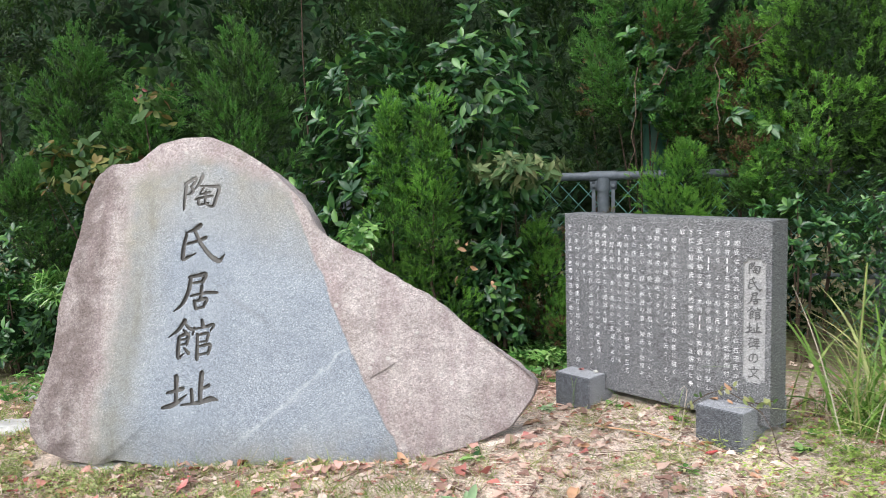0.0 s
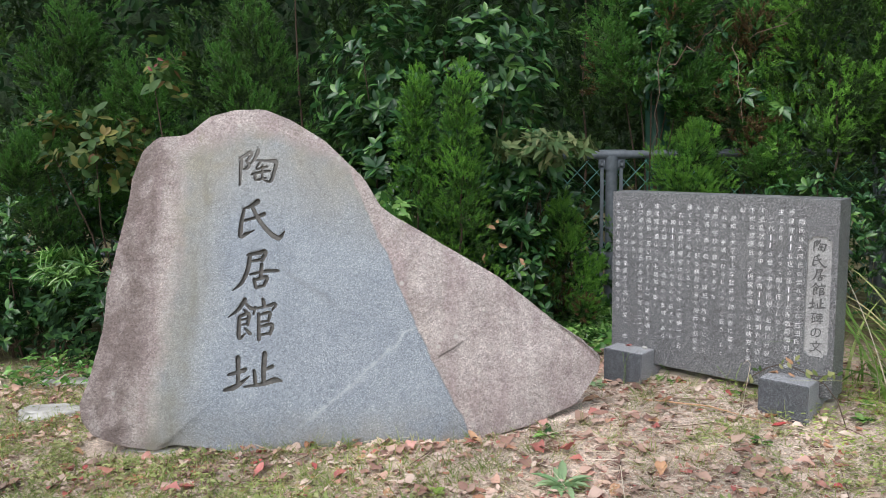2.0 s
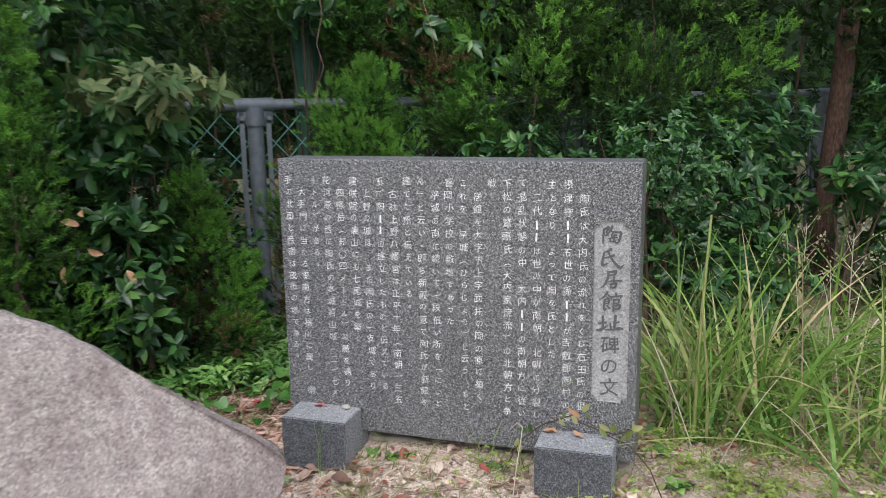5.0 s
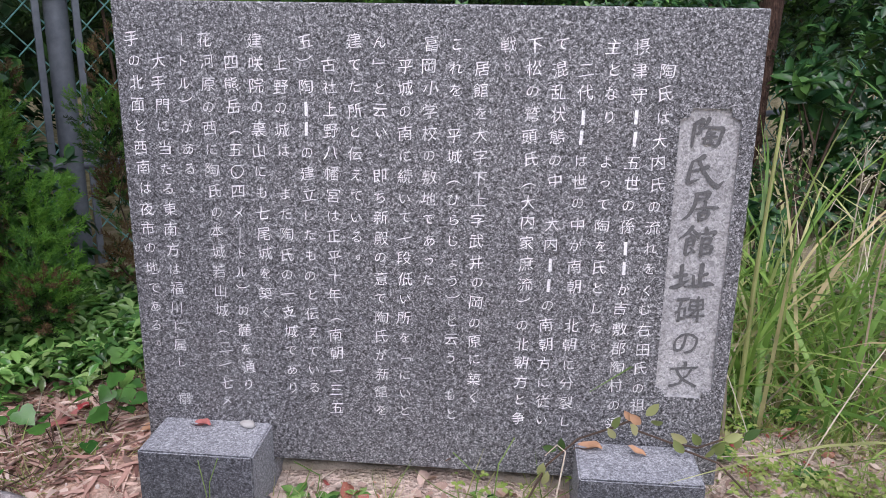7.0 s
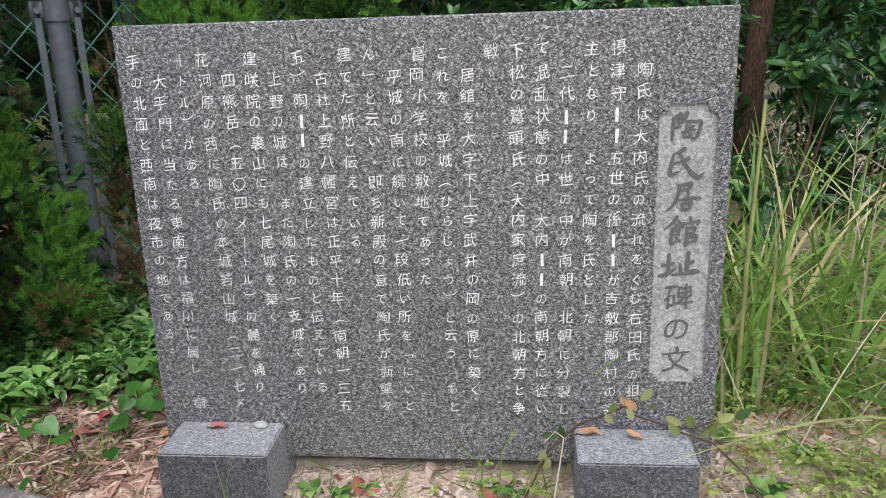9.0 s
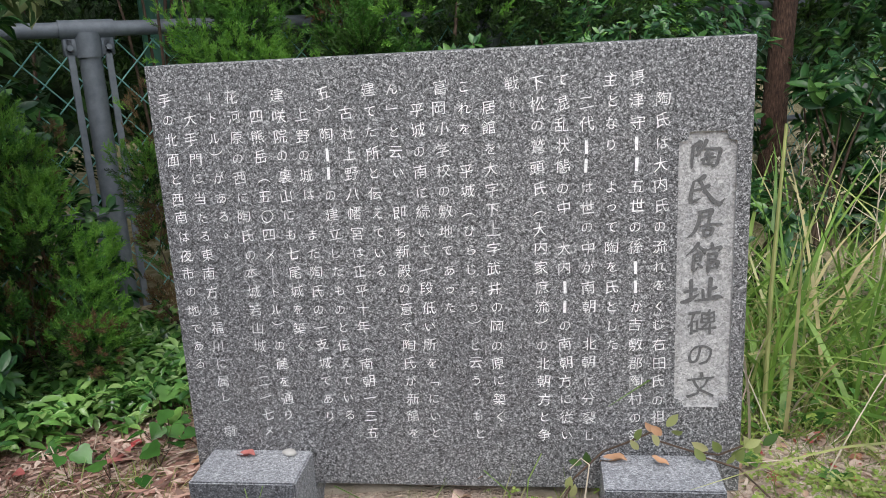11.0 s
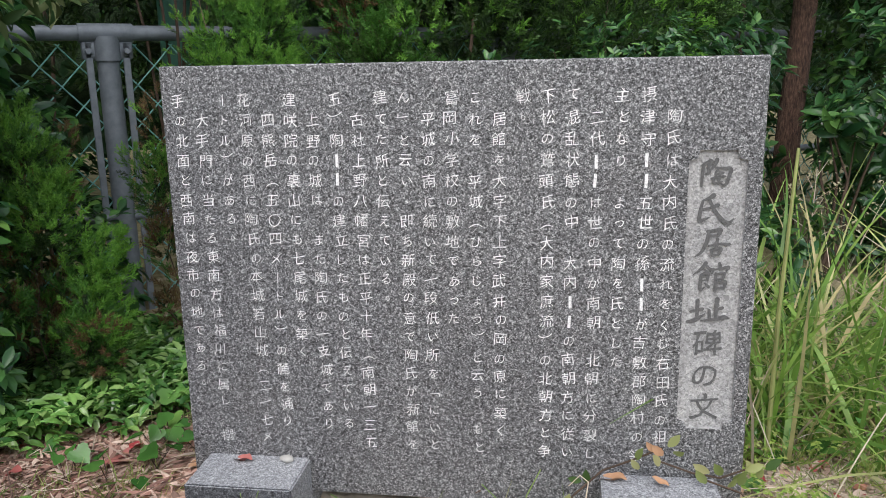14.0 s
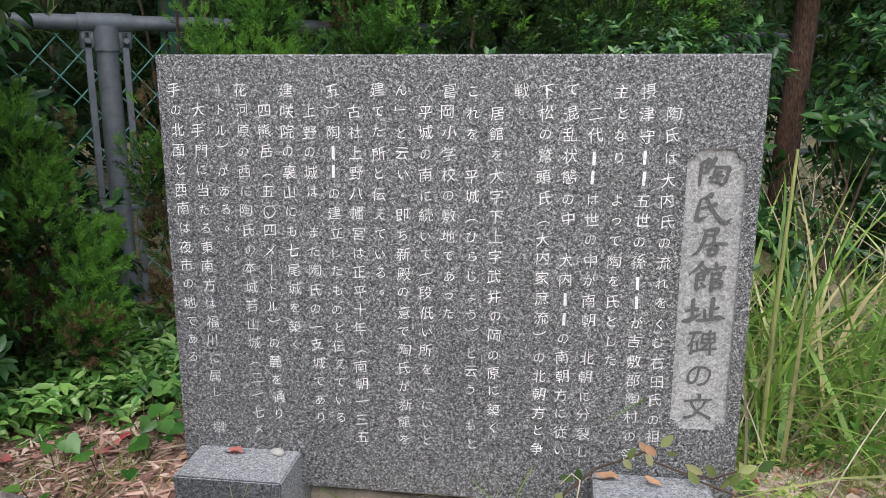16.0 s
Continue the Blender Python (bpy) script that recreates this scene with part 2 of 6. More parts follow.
def soil():
    m = Mat("sandy_soil")
    base = m.ramp(m.noise(3.0, 6, 0.65), [(0.3, (0.43, 0.34, 0.285)), (0.5, (0.62, 0.52, 0.445)), (0.7, (0.76, 0.665, 0.59))])
    grit = m.ramp(m.split(m.cells(150).outputs["Color"])[0], [(0.0, (0.55, 0.53, 0.5)), (0.6, (1.0, 1.0, 1.0)), (1.0, (1.45, 1.42, 1.38))])
    c = m.mix(1.0, base, grit, "MULTIPLY")
    litter = m.ramp(m.noise(45, 5, 0.7), [(0.3, (0.41, 0.30, 0.24)), (0.7, (0.72, 0.58, 0.48))])
    c = m.mix(m.step(m.noise(6, 5, 0.65), 0.40, 0.56, 0, 0.85), c, litter)
    green = m.ramp(m.noise(90, 4, 0.7), [(0.3, (0.18, 0.19, 0.065)), (0.7, (0.36, 0.36, 0.15))])
    c = m.mix(m.step(m.noise(2.2, 5, 0.65), 0.53, 0.68, 0, 0.7), c, green)
    x, y, z = m.split()
    # litter colour, much darker under and behind the hedge
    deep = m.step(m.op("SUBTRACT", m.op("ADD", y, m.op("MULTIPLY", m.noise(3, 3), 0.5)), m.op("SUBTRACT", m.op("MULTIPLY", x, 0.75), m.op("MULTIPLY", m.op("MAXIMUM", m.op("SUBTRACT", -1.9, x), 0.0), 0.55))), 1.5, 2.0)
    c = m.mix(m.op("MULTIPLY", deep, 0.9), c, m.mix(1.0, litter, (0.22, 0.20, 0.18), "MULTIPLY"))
    ax, ay = m.op("DIVIDE", m.op("ADD", x, 0.42), 0.85), m.op("DIVIDE", m.op("ADD", y, 0.52), 0.56)
    far = m.op("ADD", m.op("ADD", m.op("MULTIPLY", ax, ax), m.op("MULTIPLY", ay, ay)), m.op("MULTIPLY", m.op("SUBTRACT", m.noise(5, 5, 0.65), 0.5), 1.6))
    sand = m.mix(1.0, (0.76, 0.64, 0.565), grit, "MULTIPLY")
    c = m.mix(m.step(far, 1.1, 0.4, 0, 0.8), c, sand)
    bx, by = m.op("DIVIDE", m.op("ADD", x, 1.33), 0.46), m.op("DIVIDE", m.op("SUBTRACT", y, 0.16), 0.42)
    brown = m.op("ADD", m.op("ADD", m.op("MULTIPLY", bx, bx), m.op("MULTIPLY", by, by)), m.op("MULTIPLY", m.op("SUBTRACT", m.noise(6, 5, 0.65), 0.5), 1.4))
    c = m.mix(m.step(brown, 1.1, 0.6, 0, 0.85), c, m.mix(1.0, litter, (0.95, 0.78, 0.72), "MULTIPLY"))
    dx, dy = m.op("ADD", x, 0.75), m.op("ADD", y, 0.9)
    off = m.op("ADD", m.op("SQRT", m.op("ADD", m.op("MULTIPLY", dx, dx), m.op("MULTIPLY", dy, dy))), m.op("MULTIPLY", m.noise(1.3, 4, 0.6), 2.0))
    turf = m.ramp(m.noise(14, 6, 0.7), [(0.32, (0.13, 0.12, 0.055)), (0.5, (0.24, 0.22, 0.11)), (0.7, (0.42, 0.36, 0.26))])
    c = m.mix(m.step(off, 2.6, 4.2, 0, 0.85), c, turf)
    h = m.op("ADD", m.noise(35, 6, 0.7), m.op("MULTIPLY", m.cells(150).outputs["Distance"], 0.5))
    return m.done(c, 0.95, h, 0.7, 0.02, spec=0.2)


def simple(name, a, b, scale, rough, bump=0.2, metal=0.0, dist=0.003, spec=0.5):
    m = Mat(name)
    n = m.noise(scale, 6, 0.65)
    return m.done(m.ramp(n, [(0.3, a), (0.7, b)]), rough, m.noise(scale * 6, 4), bump, dist, metal, spec)


def bark_mat():
    m = Mat("bark")
    v = m.n("ShaderNodeMapping", Vector=m.co, Scale=(150.0, 150.0, 34.0)).outputs["Vector"]
    n = m.noise(1.0, 6, 0.7, co=v)
    c = m.ramp(n, [(0.34, (0.025, 0.013, 0.009)), (0.5, (0.09, 0.047, 0.031)), (0.68, (0.2, 0.118, 0.08))])
    return m.done(c, 0.9, n, 0.9, 0.02)


def paint_white():
    """White paint in the cut letters, worn thin here and there, in some columns more than in others."""
    m = Mat("worn_white_paint")
    here = m.t.nodes.new("ShaderNodeNewGeometry").outputs["Position"]
    rows = m.n("ShaderNodeMapping", Vector=here, Scale=(26.0, 1.0, 3.2), Location=(7.3, 0.0, 2.0)).outputs["Vector"]
    worn = m.op("ADD", m.step(m.piece(), 0.6, 1.0, 0.0, 0.4), m.step(m.noise(1.0, 3, 0.6, co=rows), 0.46, 0.62, 0.0, 0.85))
    flake = m.op("ADD", m.step(m.noise(430, 3, 0.7, co=here), 0.46, 0.64, 0.0, 0.42), m.step(m.noise(110, 3, 0.6, co=here), 0.55, 0.68, 0.0, 0.42))
    c = m.mix(m.op("MINIMUM", m.op("ADD", m.op("MULTIPLY", worn, 0.22), m.op("MULTIPLY", flake, 0.8)), 0.84), (0.88, 0.88, 0.88), (0.15, 0.152, 0.158))
    return m.done(c, 0.8)


BOULDER = stone_skin()
CARVED = simple("carved_dark", (0.10, 0.095, 0.088), (0.19, 0.18, 0.165), 60, 0.9)
# dark grey of the flat panel letters stands in for shade in their carving
PANEL_SHADE = simple("panel_cut_shade", (0.06, 0.06, 0.06), (0.14, 0.14, 0.14), 250, 0.9)
SLAB = granite("dark_granite", (0.013, 0.0135, 0.015), (0.118, 0.121, 0.128), (0.475, 0.48, 0.49), 640, 2.5, 0.42, 0.1, (0.115, 0.103, 0.097))
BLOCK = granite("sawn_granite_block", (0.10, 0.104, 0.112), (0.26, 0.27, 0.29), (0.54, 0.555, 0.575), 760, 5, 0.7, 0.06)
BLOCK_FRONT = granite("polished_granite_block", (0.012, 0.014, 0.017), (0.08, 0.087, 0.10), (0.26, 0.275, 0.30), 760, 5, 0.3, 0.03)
HAMMERED = granite("hammered_granite", (0.215, 0.215, 0.215), (0.34, 0.34, 0.34), (0.48, 0.48, 0.48), 430, 8, 0.85, 0.6)
WHITE = paint_white()
GRIT = simple("pale_grit", (0.46, 0.37, 0.32), (0.78, 0.69, 0.62), 12, 0.9)
SOIL = soil()
CONCRETE = simple("concrete", (0.26, 0.22, 0.17), (0.46, 0.40, 0.32), 18, 0.95, 0.5, dist=0.01)
PALE_ROCK = simple("pale_rock", (0.25, 0.24, 0.22), (0.55, 0.54, 0.51), 9, 0.9, 0.6, dist=0.01)
GALV = simple("galvanised_steel", (0.105, 0.122, 0.142), (0.18, 0.203, 0.225), 25, 0.5, 0.1, 0.15)
WIRE = simple("green_plastic_wire", (0.09, 0.26, 0.235), (0.18, 0.41, 0.37), 60, 0.5, 0.05)
DEAD = simple("dead_twig", (0.09, 0.055, 0.042), (0.19, 0.12, 0.09), 40, 0.9, 0.3)
GREEN_POLE = simple("green_painted_steel", (0.02, 0.09, 0.06), (0.04, 0.13, 0.09), 6, 0.45, 0.05)
BARK = bark_mat()
TWIG = simple("twig_bark", (0.04, 0.026, 0.018), (0.10, 0.065, 0.042), 40, 0.9, 0.3)
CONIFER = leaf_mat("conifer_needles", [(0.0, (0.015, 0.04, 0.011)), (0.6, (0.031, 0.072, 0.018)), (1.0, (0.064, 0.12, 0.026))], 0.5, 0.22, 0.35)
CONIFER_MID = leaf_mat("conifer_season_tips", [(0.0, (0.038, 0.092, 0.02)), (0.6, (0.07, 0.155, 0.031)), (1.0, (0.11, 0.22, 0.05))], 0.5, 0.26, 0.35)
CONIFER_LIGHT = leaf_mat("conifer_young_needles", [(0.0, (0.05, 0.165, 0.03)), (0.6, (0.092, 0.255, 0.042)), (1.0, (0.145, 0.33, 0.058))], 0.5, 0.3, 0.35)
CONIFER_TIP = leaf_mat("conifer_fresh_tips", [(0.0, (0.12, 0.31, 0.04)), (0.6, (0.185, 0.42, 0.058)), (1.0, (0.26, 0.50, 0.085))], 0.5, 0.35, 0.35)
CONIFER_DRY = leaf_mat("conifer_dry_needles", [(0.0, (0.09, 0.05, 0.028)), (0.6, (0.19, 0.11, 0.055)), (1.0, (0.20, 0.19, 0.06))], 0.7, 0.15, 0.3)
BROAD = leaf_mat("glossy_leaves", [(0.0, (0.019, 0.068, 0.025)), (0.5, (0.044, 0.132, 0.04)), (0.85, (0.09, 0.225, 0.055)), (1.0, (0.16, 0.32, 0.07))], 0.28, 0.22)
PALE = leaf_mat("wilted_leaves", [(0.0, (0.05, 0.11, 0.035)), (0.6, (0.115, 0.17, 0.06)), (1.0, (0.24, 0.26, 0.12))], 0.55, 0.3, 0.25)
YELLOWING = leaf_mat("yellowing_leaves", [(0.0, (0.035, 0.09, 0.025)), (0.5, (0.08, 0.15, 0.04)), (0.72, (0.15, 0.19, 0.05)), (0.88, (0.27, 0.25, 0.07)), (1.0, (0.16, 0.085, 0.04))], 0.5, 0.3, 0.25)
SAGE = leaf_mat("sage_green_weed", [(0.0, (0.26, 0.44, 0.20)), (1.0, (0.44, 0.60, 0.34))], 0.6, 0.3)
COVER = leaf_mat("ground_cover_leaves", [(0.0, (0.04, 0.13, 0.03)), (0.35, (0.13, 0.32, 0.075)), (0.75, (0.27, 0.50, 0.13)), (1.0, (0.42, 0.63, 0.22))], 0.18, 0.3, 0.7, patch=9)
IVY = leaf_mat("ivy_leaves", [(0.0, (0.035, 0.12, 0.025)), (0.6, (0.09, 0.24, 0.05)), (1.0, (0.2, 0.38, 0.09))], 0.22, 0.3, patch=14)
GRASS = leaf_mat("grass_blades", [(0.0, (0.11, 0.23, 0.04)), (0.42, (0.25, 0.43, 0.08)), (0.70, (0.38, 0.54, 0.14)), (0.86, (0.52, 0.54, 0.22)), (1.0, (0.72, 0.58, 0.33))], 0.45, 0.4, patch=6)
LAWN = leaf_mat("short_grass", [(0.0, (0.17, 0.26, 0.06)), (0.5, (0.33, 0.45, 0.11)), (0.78, (0.47, 0.50, 0.18)), (1.0, (0.64, 0.53, 0.30))], 0.6, 0.4)
DRY = leaf_mat("fallen_leaf_litter", [(0.0, (0.18, 0.11, 0.085)), (0.22, (0.42, 0.28, 0.22)), (0.5, (0.64, 0.46, 0.375)), (0.74, (0.80, 0.65, 0.55)), (0.88, (0.54, 0.28, 0.17)), (0.94, (0.48, 0.17, 0.12)), (1.0, (0.48, 0.08, 0.09))], 0.6, 0.12)
# darker copy of the glossy leaves; the shade of the hedge is in its colour
WOODS = leaf_mat("shade_toned_leaves", [(0.0, (0.012, 0.035, 0.014)), (0.7, (0.025, 0.07, 0.022)), (1.0, (0.05, 0.12, 0.03))], 0.75, 0.2, 0.15)
SCRUB = simple("backdrop_scrub", (0.008, 0.018, 0.008), (0.035, 0.07, 0.024), 9, 0.8, 0.9, dist=0.15, spec=0.2)
CLOVER = leaf_mat("lime_green_herb", [(0.0, (0.26, 0.42, 0.07)), (0.6, (0.42, 0.56, 0.13)), (1.0, (0.60, 0.64, 0.24))], 0.45, 0.4)
RUST = leaf_mat("rust_red_fallen_leaves", [(0.0, (0.17, 0.095, 0.075)), (0.2, (0.36, 0.20, 0.155)), (0.42, (0.54, 0.35, 0.275)), (0.68, (0.72, 0.54, 0.45)), (0.82, (0.56, 0.30, 0.21)), (0.92, (0.48, 0.13, 0.12)), (1.0, (0.74, 0.46, 0.38))], 0.55, 0.15)
SHRED = leaf_mat("bark_shreds", [(0.0, (0.15, 0.075, 0.06)), (0.35, (0.37, 0.20, 0.155)), (0.7, (0.56, 0.36, 0.29)), (1.0, (0.74, 0.58, 0.48))], 0.8, 0.05)
HERB = leaf_mat("yellow_green_herbs", [(0.0, (0.20, 0.27, 0.08)), (0.5, (0.36, 0.42, 0.15)), (1.0, (0.54, 0.52, 0.25))], 0.5, 0.35, patch=5)
BEIGE = leaf_mat("beige_flowers", [(0.0, (0.35, 0.32, 0.16)), (1.0, (0.6, 0.55, 0.38))], 0.7, 0.3)
STRAW = leaf_mat("dry_straw", [(0.0, (0.50, 0.37, 0.28)), (1.0, (0.84, 0.74, 0.60))], 0.7, 0.15)


# ---- mesh helpers ----
def mesh_of(name, verts, faces, materials, index=None, smooth=True):
    """A mesh from arrays: verts (n, 3), faces (m, 3 or 4), all of one size."""
    me = bpy.data.meshes.new(name)
    verts, faces = np.asarray(verts, np.float32), np.asarray(faces, np.int32)
    m, k = faces.shape
    me.vertices.add(len(verts))
    me.vertices.foreach_set("co", verts.ravel())
    me.loops.add(m * k)
    me.loops.foreach_set("vertex_index", faces.ravel())
    me.polygons.add(m)
    me.polygons.foreach_set("loop_start", np.arange(0, m * k, k, dtype=np.int32))
    me.polygons.foreach_set("use_smooth", np.full(m, smooth))
    for mat in materials if isinstance(materials, (list, tuple)) else [materials]:
        me.materials.append(mat)
    if index is not None:
        me.polygons.foreach_set("material_index", np.asarray(index, np.int32))
    me.update(calc_edges=True)
    return me


def part(name, bm, material, parent=None, label="", smooth=False):
    """Links a bmesh, or a mesh, as one object under a thing."""
    if isinstance(bm, bmesh.types.BMesh):
        me = bpy.data.meshes.new(name)
        bmesh.ops.recalc_face_normals(bm, faces=bm.faces[:])
        for f in bm.faces:
            f.smooth = smooth and len(f.verts) <= 4
        bm.to_mesh(me)
        bm.free()
        me.materials.append(material)
        if smooth:
            me.set_sharp_from_angle(angle=radians(50))
    else:
        me = bm
    ob = new(name, me)
    if parent:
        ob.parent = parent
    return tagged(ob, label)


def thing(name, m, label, category, group="", kind=""):
    ob = new(name)
    ob.empty_display_size = 0.05
    ob.matrix_world = m
    return tagged(ob, label, category, group, kind)


def box(x0, x1, y0, y1, z0, z1, bevel=0.004, seg=2):
    bm = bmesh.new()
    bmesh.ops.create_cube(bm, size=1, matrix=Matrix.LocRotScale(((x0 + x1) / 2, (y0 + y1) / 2, (z0 + z1) / 2), None, (x1 - x0, y1 - y0, z1 - z0)))
    if bevel:
        bmesh.ops.bevel(bm, geom=bm.edges[:], offset=bevel, segments=seg, profile=0.5, affect="EDGES")
    return bm


def tube(points, radii, sides=8):
    """A tube through points as a bmesh."""
    bm = bmesh.new()
    pts = [Vector(p) for p in points]
    rings = []
    for i, p in enumerate(pts):
        d = (pts[min(i + 1, len(pts) - 1)] - pts[max(i - 1, 0)]).normalized()
        a = d.orthogonal().normalized() if i == 0 else (rings_axis - d * rings_axis.dot(d)).normalized()
        rings_axis = a
        b = d.cross(a)
        r = radii[i] if isinstance(radii, (list, tuple)) else radii
        rings.append([bm.verts.new(p + (a * math.cos(k * math.tau / sides) + b * math.sin(k * math.tau / sides)) * r) for k in range(sides)])
    for r0, r1 in zip(rings, rings[1:]):
        for k in range(sides):
            bm.faces.new((r0[k], r0[(k + 1) % sides], r1[(k + 1) % sides], r1[k]))
    bm.faces.new(rings[0][::-1])
    bm.faces.new(rings[-1])
    return bm


def joined(bms):
    """Several bmeshes as one."""
    out = bmesh.new()
    for b in bms:
        me = bpy.data.meshes.new("piece")
        b.to_mesh(me)
        b.free()
        out.from_mesh(me)
        bpy.data.meshes.remove(me)
    return out


def spread(tv, tf, places, turns, sizes):
    """Many copies of a small template (tv, tf) as one pair of arrays."""
    n = len(places)
    v = np.einsum("nij,kj->nki", turns, tv) * np.asarray(sizes)[:, None, None] + np.asarray(places)[:, None, :]
    f = tf[None] + (np.arange(n) * len(tv))[:, None, None]
    return v.reshape(-1, 3), f.reshape(-1, tf.shape[1])


def turns_to(dirs, rng, roll=None, up=None):
    """Rotations that carry local y to dirs, with local z as near to up as can be, rolled at random within roll radians."""
    y = np.asarray(dirs, float)
    y /= np.linalg.norm(y, axis=1, keepdims=True)
    up = np.tile((0.0, 0.0, 1.0), (len(y), 1)) if up is None else up
    x = np.cross(y, up + rng.normal(0, 0.02, y.shape))
    x /= np.linalg.norm(x, axis=1, keepdims=True) + 1e-9
    z = np.cross(x, y)
    a = rng.uniform(-1, 1, len(y)) * (math.pi if roll is None else roll)
    c, s = np.cos(a)[:, None], np.sin(a)[:, None]
    return np.stack([x * c + z * s, y, z * c - x * s], axis=2)


def leaf_shape(width=0.36, fold=0.08, droop=0.18, rows=4, tip=1.0):
    """A leaf one long along y, folded on its midrib and drooping, as quads."""
    v, f = [], []
    for i in range(rows + 1):
        t = i / rows
        w = width * 0.5 * (math.sin(math.pi * min(1, t * 0.93 + 0.04)) ** 0.8) * (1 if t < 0.95 else 0.25)
        z = -droop * t * t
        v += [(-w, t, z + fold * w / width * 2), (0, t, z), (w, t, z + fold * w / width * 2)]
    for i in range(rows):
        a = 3 * i
        f += [(a, a + 1, a + 4, a + 3), (a + 1, a + 2, a + 5, a + 4)]
    return np.array(v), np.array(f)


def frond_shape(rng, twigs=10, subs=3, thick=1.0):
    """A conifer spray one long along y: a stem set all round with short twigs and fine pointed scale-leaf shoots, each one triangle."""
    v, f = [], []

    def shoot(a, d, length, w):
        d = np.array(d) / np.linalg.norm(d)
        side = np.cross(d, rng.normal(0, 1, 3))
        side /= np.linalg.norm(side)
        b, k = np.array(a), len(v)
        v.extend([b - side * w * 0.5, b + side * w * 0.5, b + d * length])
        f.append((k, k + 1, k + 2))

    shoot((0, 0, 0), (0, 1, 0), 1.0, 0.05)
    for i in range(twigs):
        t = 0.05 + 0.9 * i / twigs
        ln = (0.34 - 0.2 * abs(t - 0.35)) * rng.uniform(0.8, 1.2)
        ang, phi = radians(rng.uniform(24, 46)), i * 2.4 + rng.normal(0, 0.3)
        d = np.array((math.sin(ang) * math.cos(phi), math.cos(ang), 0.8 * math.sin(ang) * math.sin(phi)))
        p0 = np.array((0, t * 0.9, 0))
        shoot(p0, d, ln * 1.1, 0.085 * thick)
        for j in range(subs):
            q = p0 + d * ln * (0.25 + 0.7 * j / subs)
            shoot(q, d + rng.normal(0, 0.4, 3), ln * rng.uniform(0.45, 0.7) * (1.5 - 0.5 * thick), 0.095 * thick)
    return np.array(v), np.array(f)


rng = np.random.default_rng(7)
FRONDS = [frond_shape(rng) for _ in range(3)]
FINE_FRONDS = [frond_shape(rng, 13, 4, 0.55) for _ in range(3)]
LEAF = leaf_shape(0.42, rows=3)
WIDE_LEAF = leaf_shape(0.62, 0.1, 0.2, 3)
BACK_LEAF = leaf_shape(0.42, 0.08, 0.18, 2)
OVAL_LEAF = leaf_shape(0.5, 0.06, 0.16, 6)


# ---- the ground: one sheet to the horizon, with a low mound under the tablet ----
def ground_z(x, y):
    mound = 0.105 * math.exp(-(((x + 0.42) / 0.8) ** 2 + ((y - 0.12) / 0.42) ** 2))
    mound += 0.07 * math.exp(-(((x + 0.66) / 0.28) ** 2 + ((y + 0.50) / 0.22) ** 2))
    rough = 0.012 * noise.noise(Vector((x * 3.1, y * 3.1, 0.3))) + 0.006 * noise.noise(Vector((x * 11, y * 11, 1.7)))
    u, w = (x + 1.4025) * 0.66 + (y + 1.3962) * 0.752, (y + 1.3962) * 0.66 - (x + 1.4025) * 0.752
    mound -= 0.04 * math.exp(-(((u + 0.12) / 0.22) ** 2 + ((w - 0.08) / 0.08) ** 2))
    near = math.exp(-((x + 0.5) ** 2 + y * y) / 40)
    return -0.075 + mound + rough * near


def make_ground():
    def line(c):
        fine = np.linspace(-3.6, 3.6, 150)
        far = 3.6 + np.array([0.2, 0.5, 1, 2, 4, 8, 16, 40, 100, 300, 900, 2500])
        return np.concatenate([-far[::-1], fine, far]) + c
    xs, ys = line(-0.8), line(-0.2)
    v = np.array([(x, y, ground_z(x, y)) for y in ys for x in xs])
    n = len(xs)
    i = np.arange(len(ys) - 1)[:, None] * n + np.arange(n - 1)[None]
    f = np.stack([i, i + 1, i + n + 1, i + n], axis=2).reshape(-1, 4)
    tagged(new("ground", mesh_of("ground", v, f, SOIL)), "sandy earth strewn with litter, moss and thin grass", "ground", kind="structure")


make_ground()


# ---- letters ----
GLYPHS = {}


def glyph(ch, weight=-0.006):
    """One character of the built-in font as (verts, triangles), centred on its cell, one cell wide."""
    if (ch, weight) not in GLYPHS:
        cu = bpy.data.curves.new("glyph", "FONT")
        cu.body, cu.resolution_u, cu.offset = ch, 3, weight
        ob = bpy.data.objects.new("glyph", cu)
        me = ob.to_mesh()
        me.calc_loop_triangles()
        v = np.array([w.co[:2] for w in me.vertices]) - (0.5, 0.38)
        f = np.array([t.vertices[:] for t in me.loop_triangles])
        ob.to_mesh_clear()
        bpy.data.objects.remove(ob)
        bpy.data.curves.remove(cu)
        GLYPHS[ch, weight] = (v, f)
    return GLYPHS[ch, weight]


BRUSH = np.array(((1.0, 0.0), (0.11, 1.0)))
GLYPH_MESH = {}


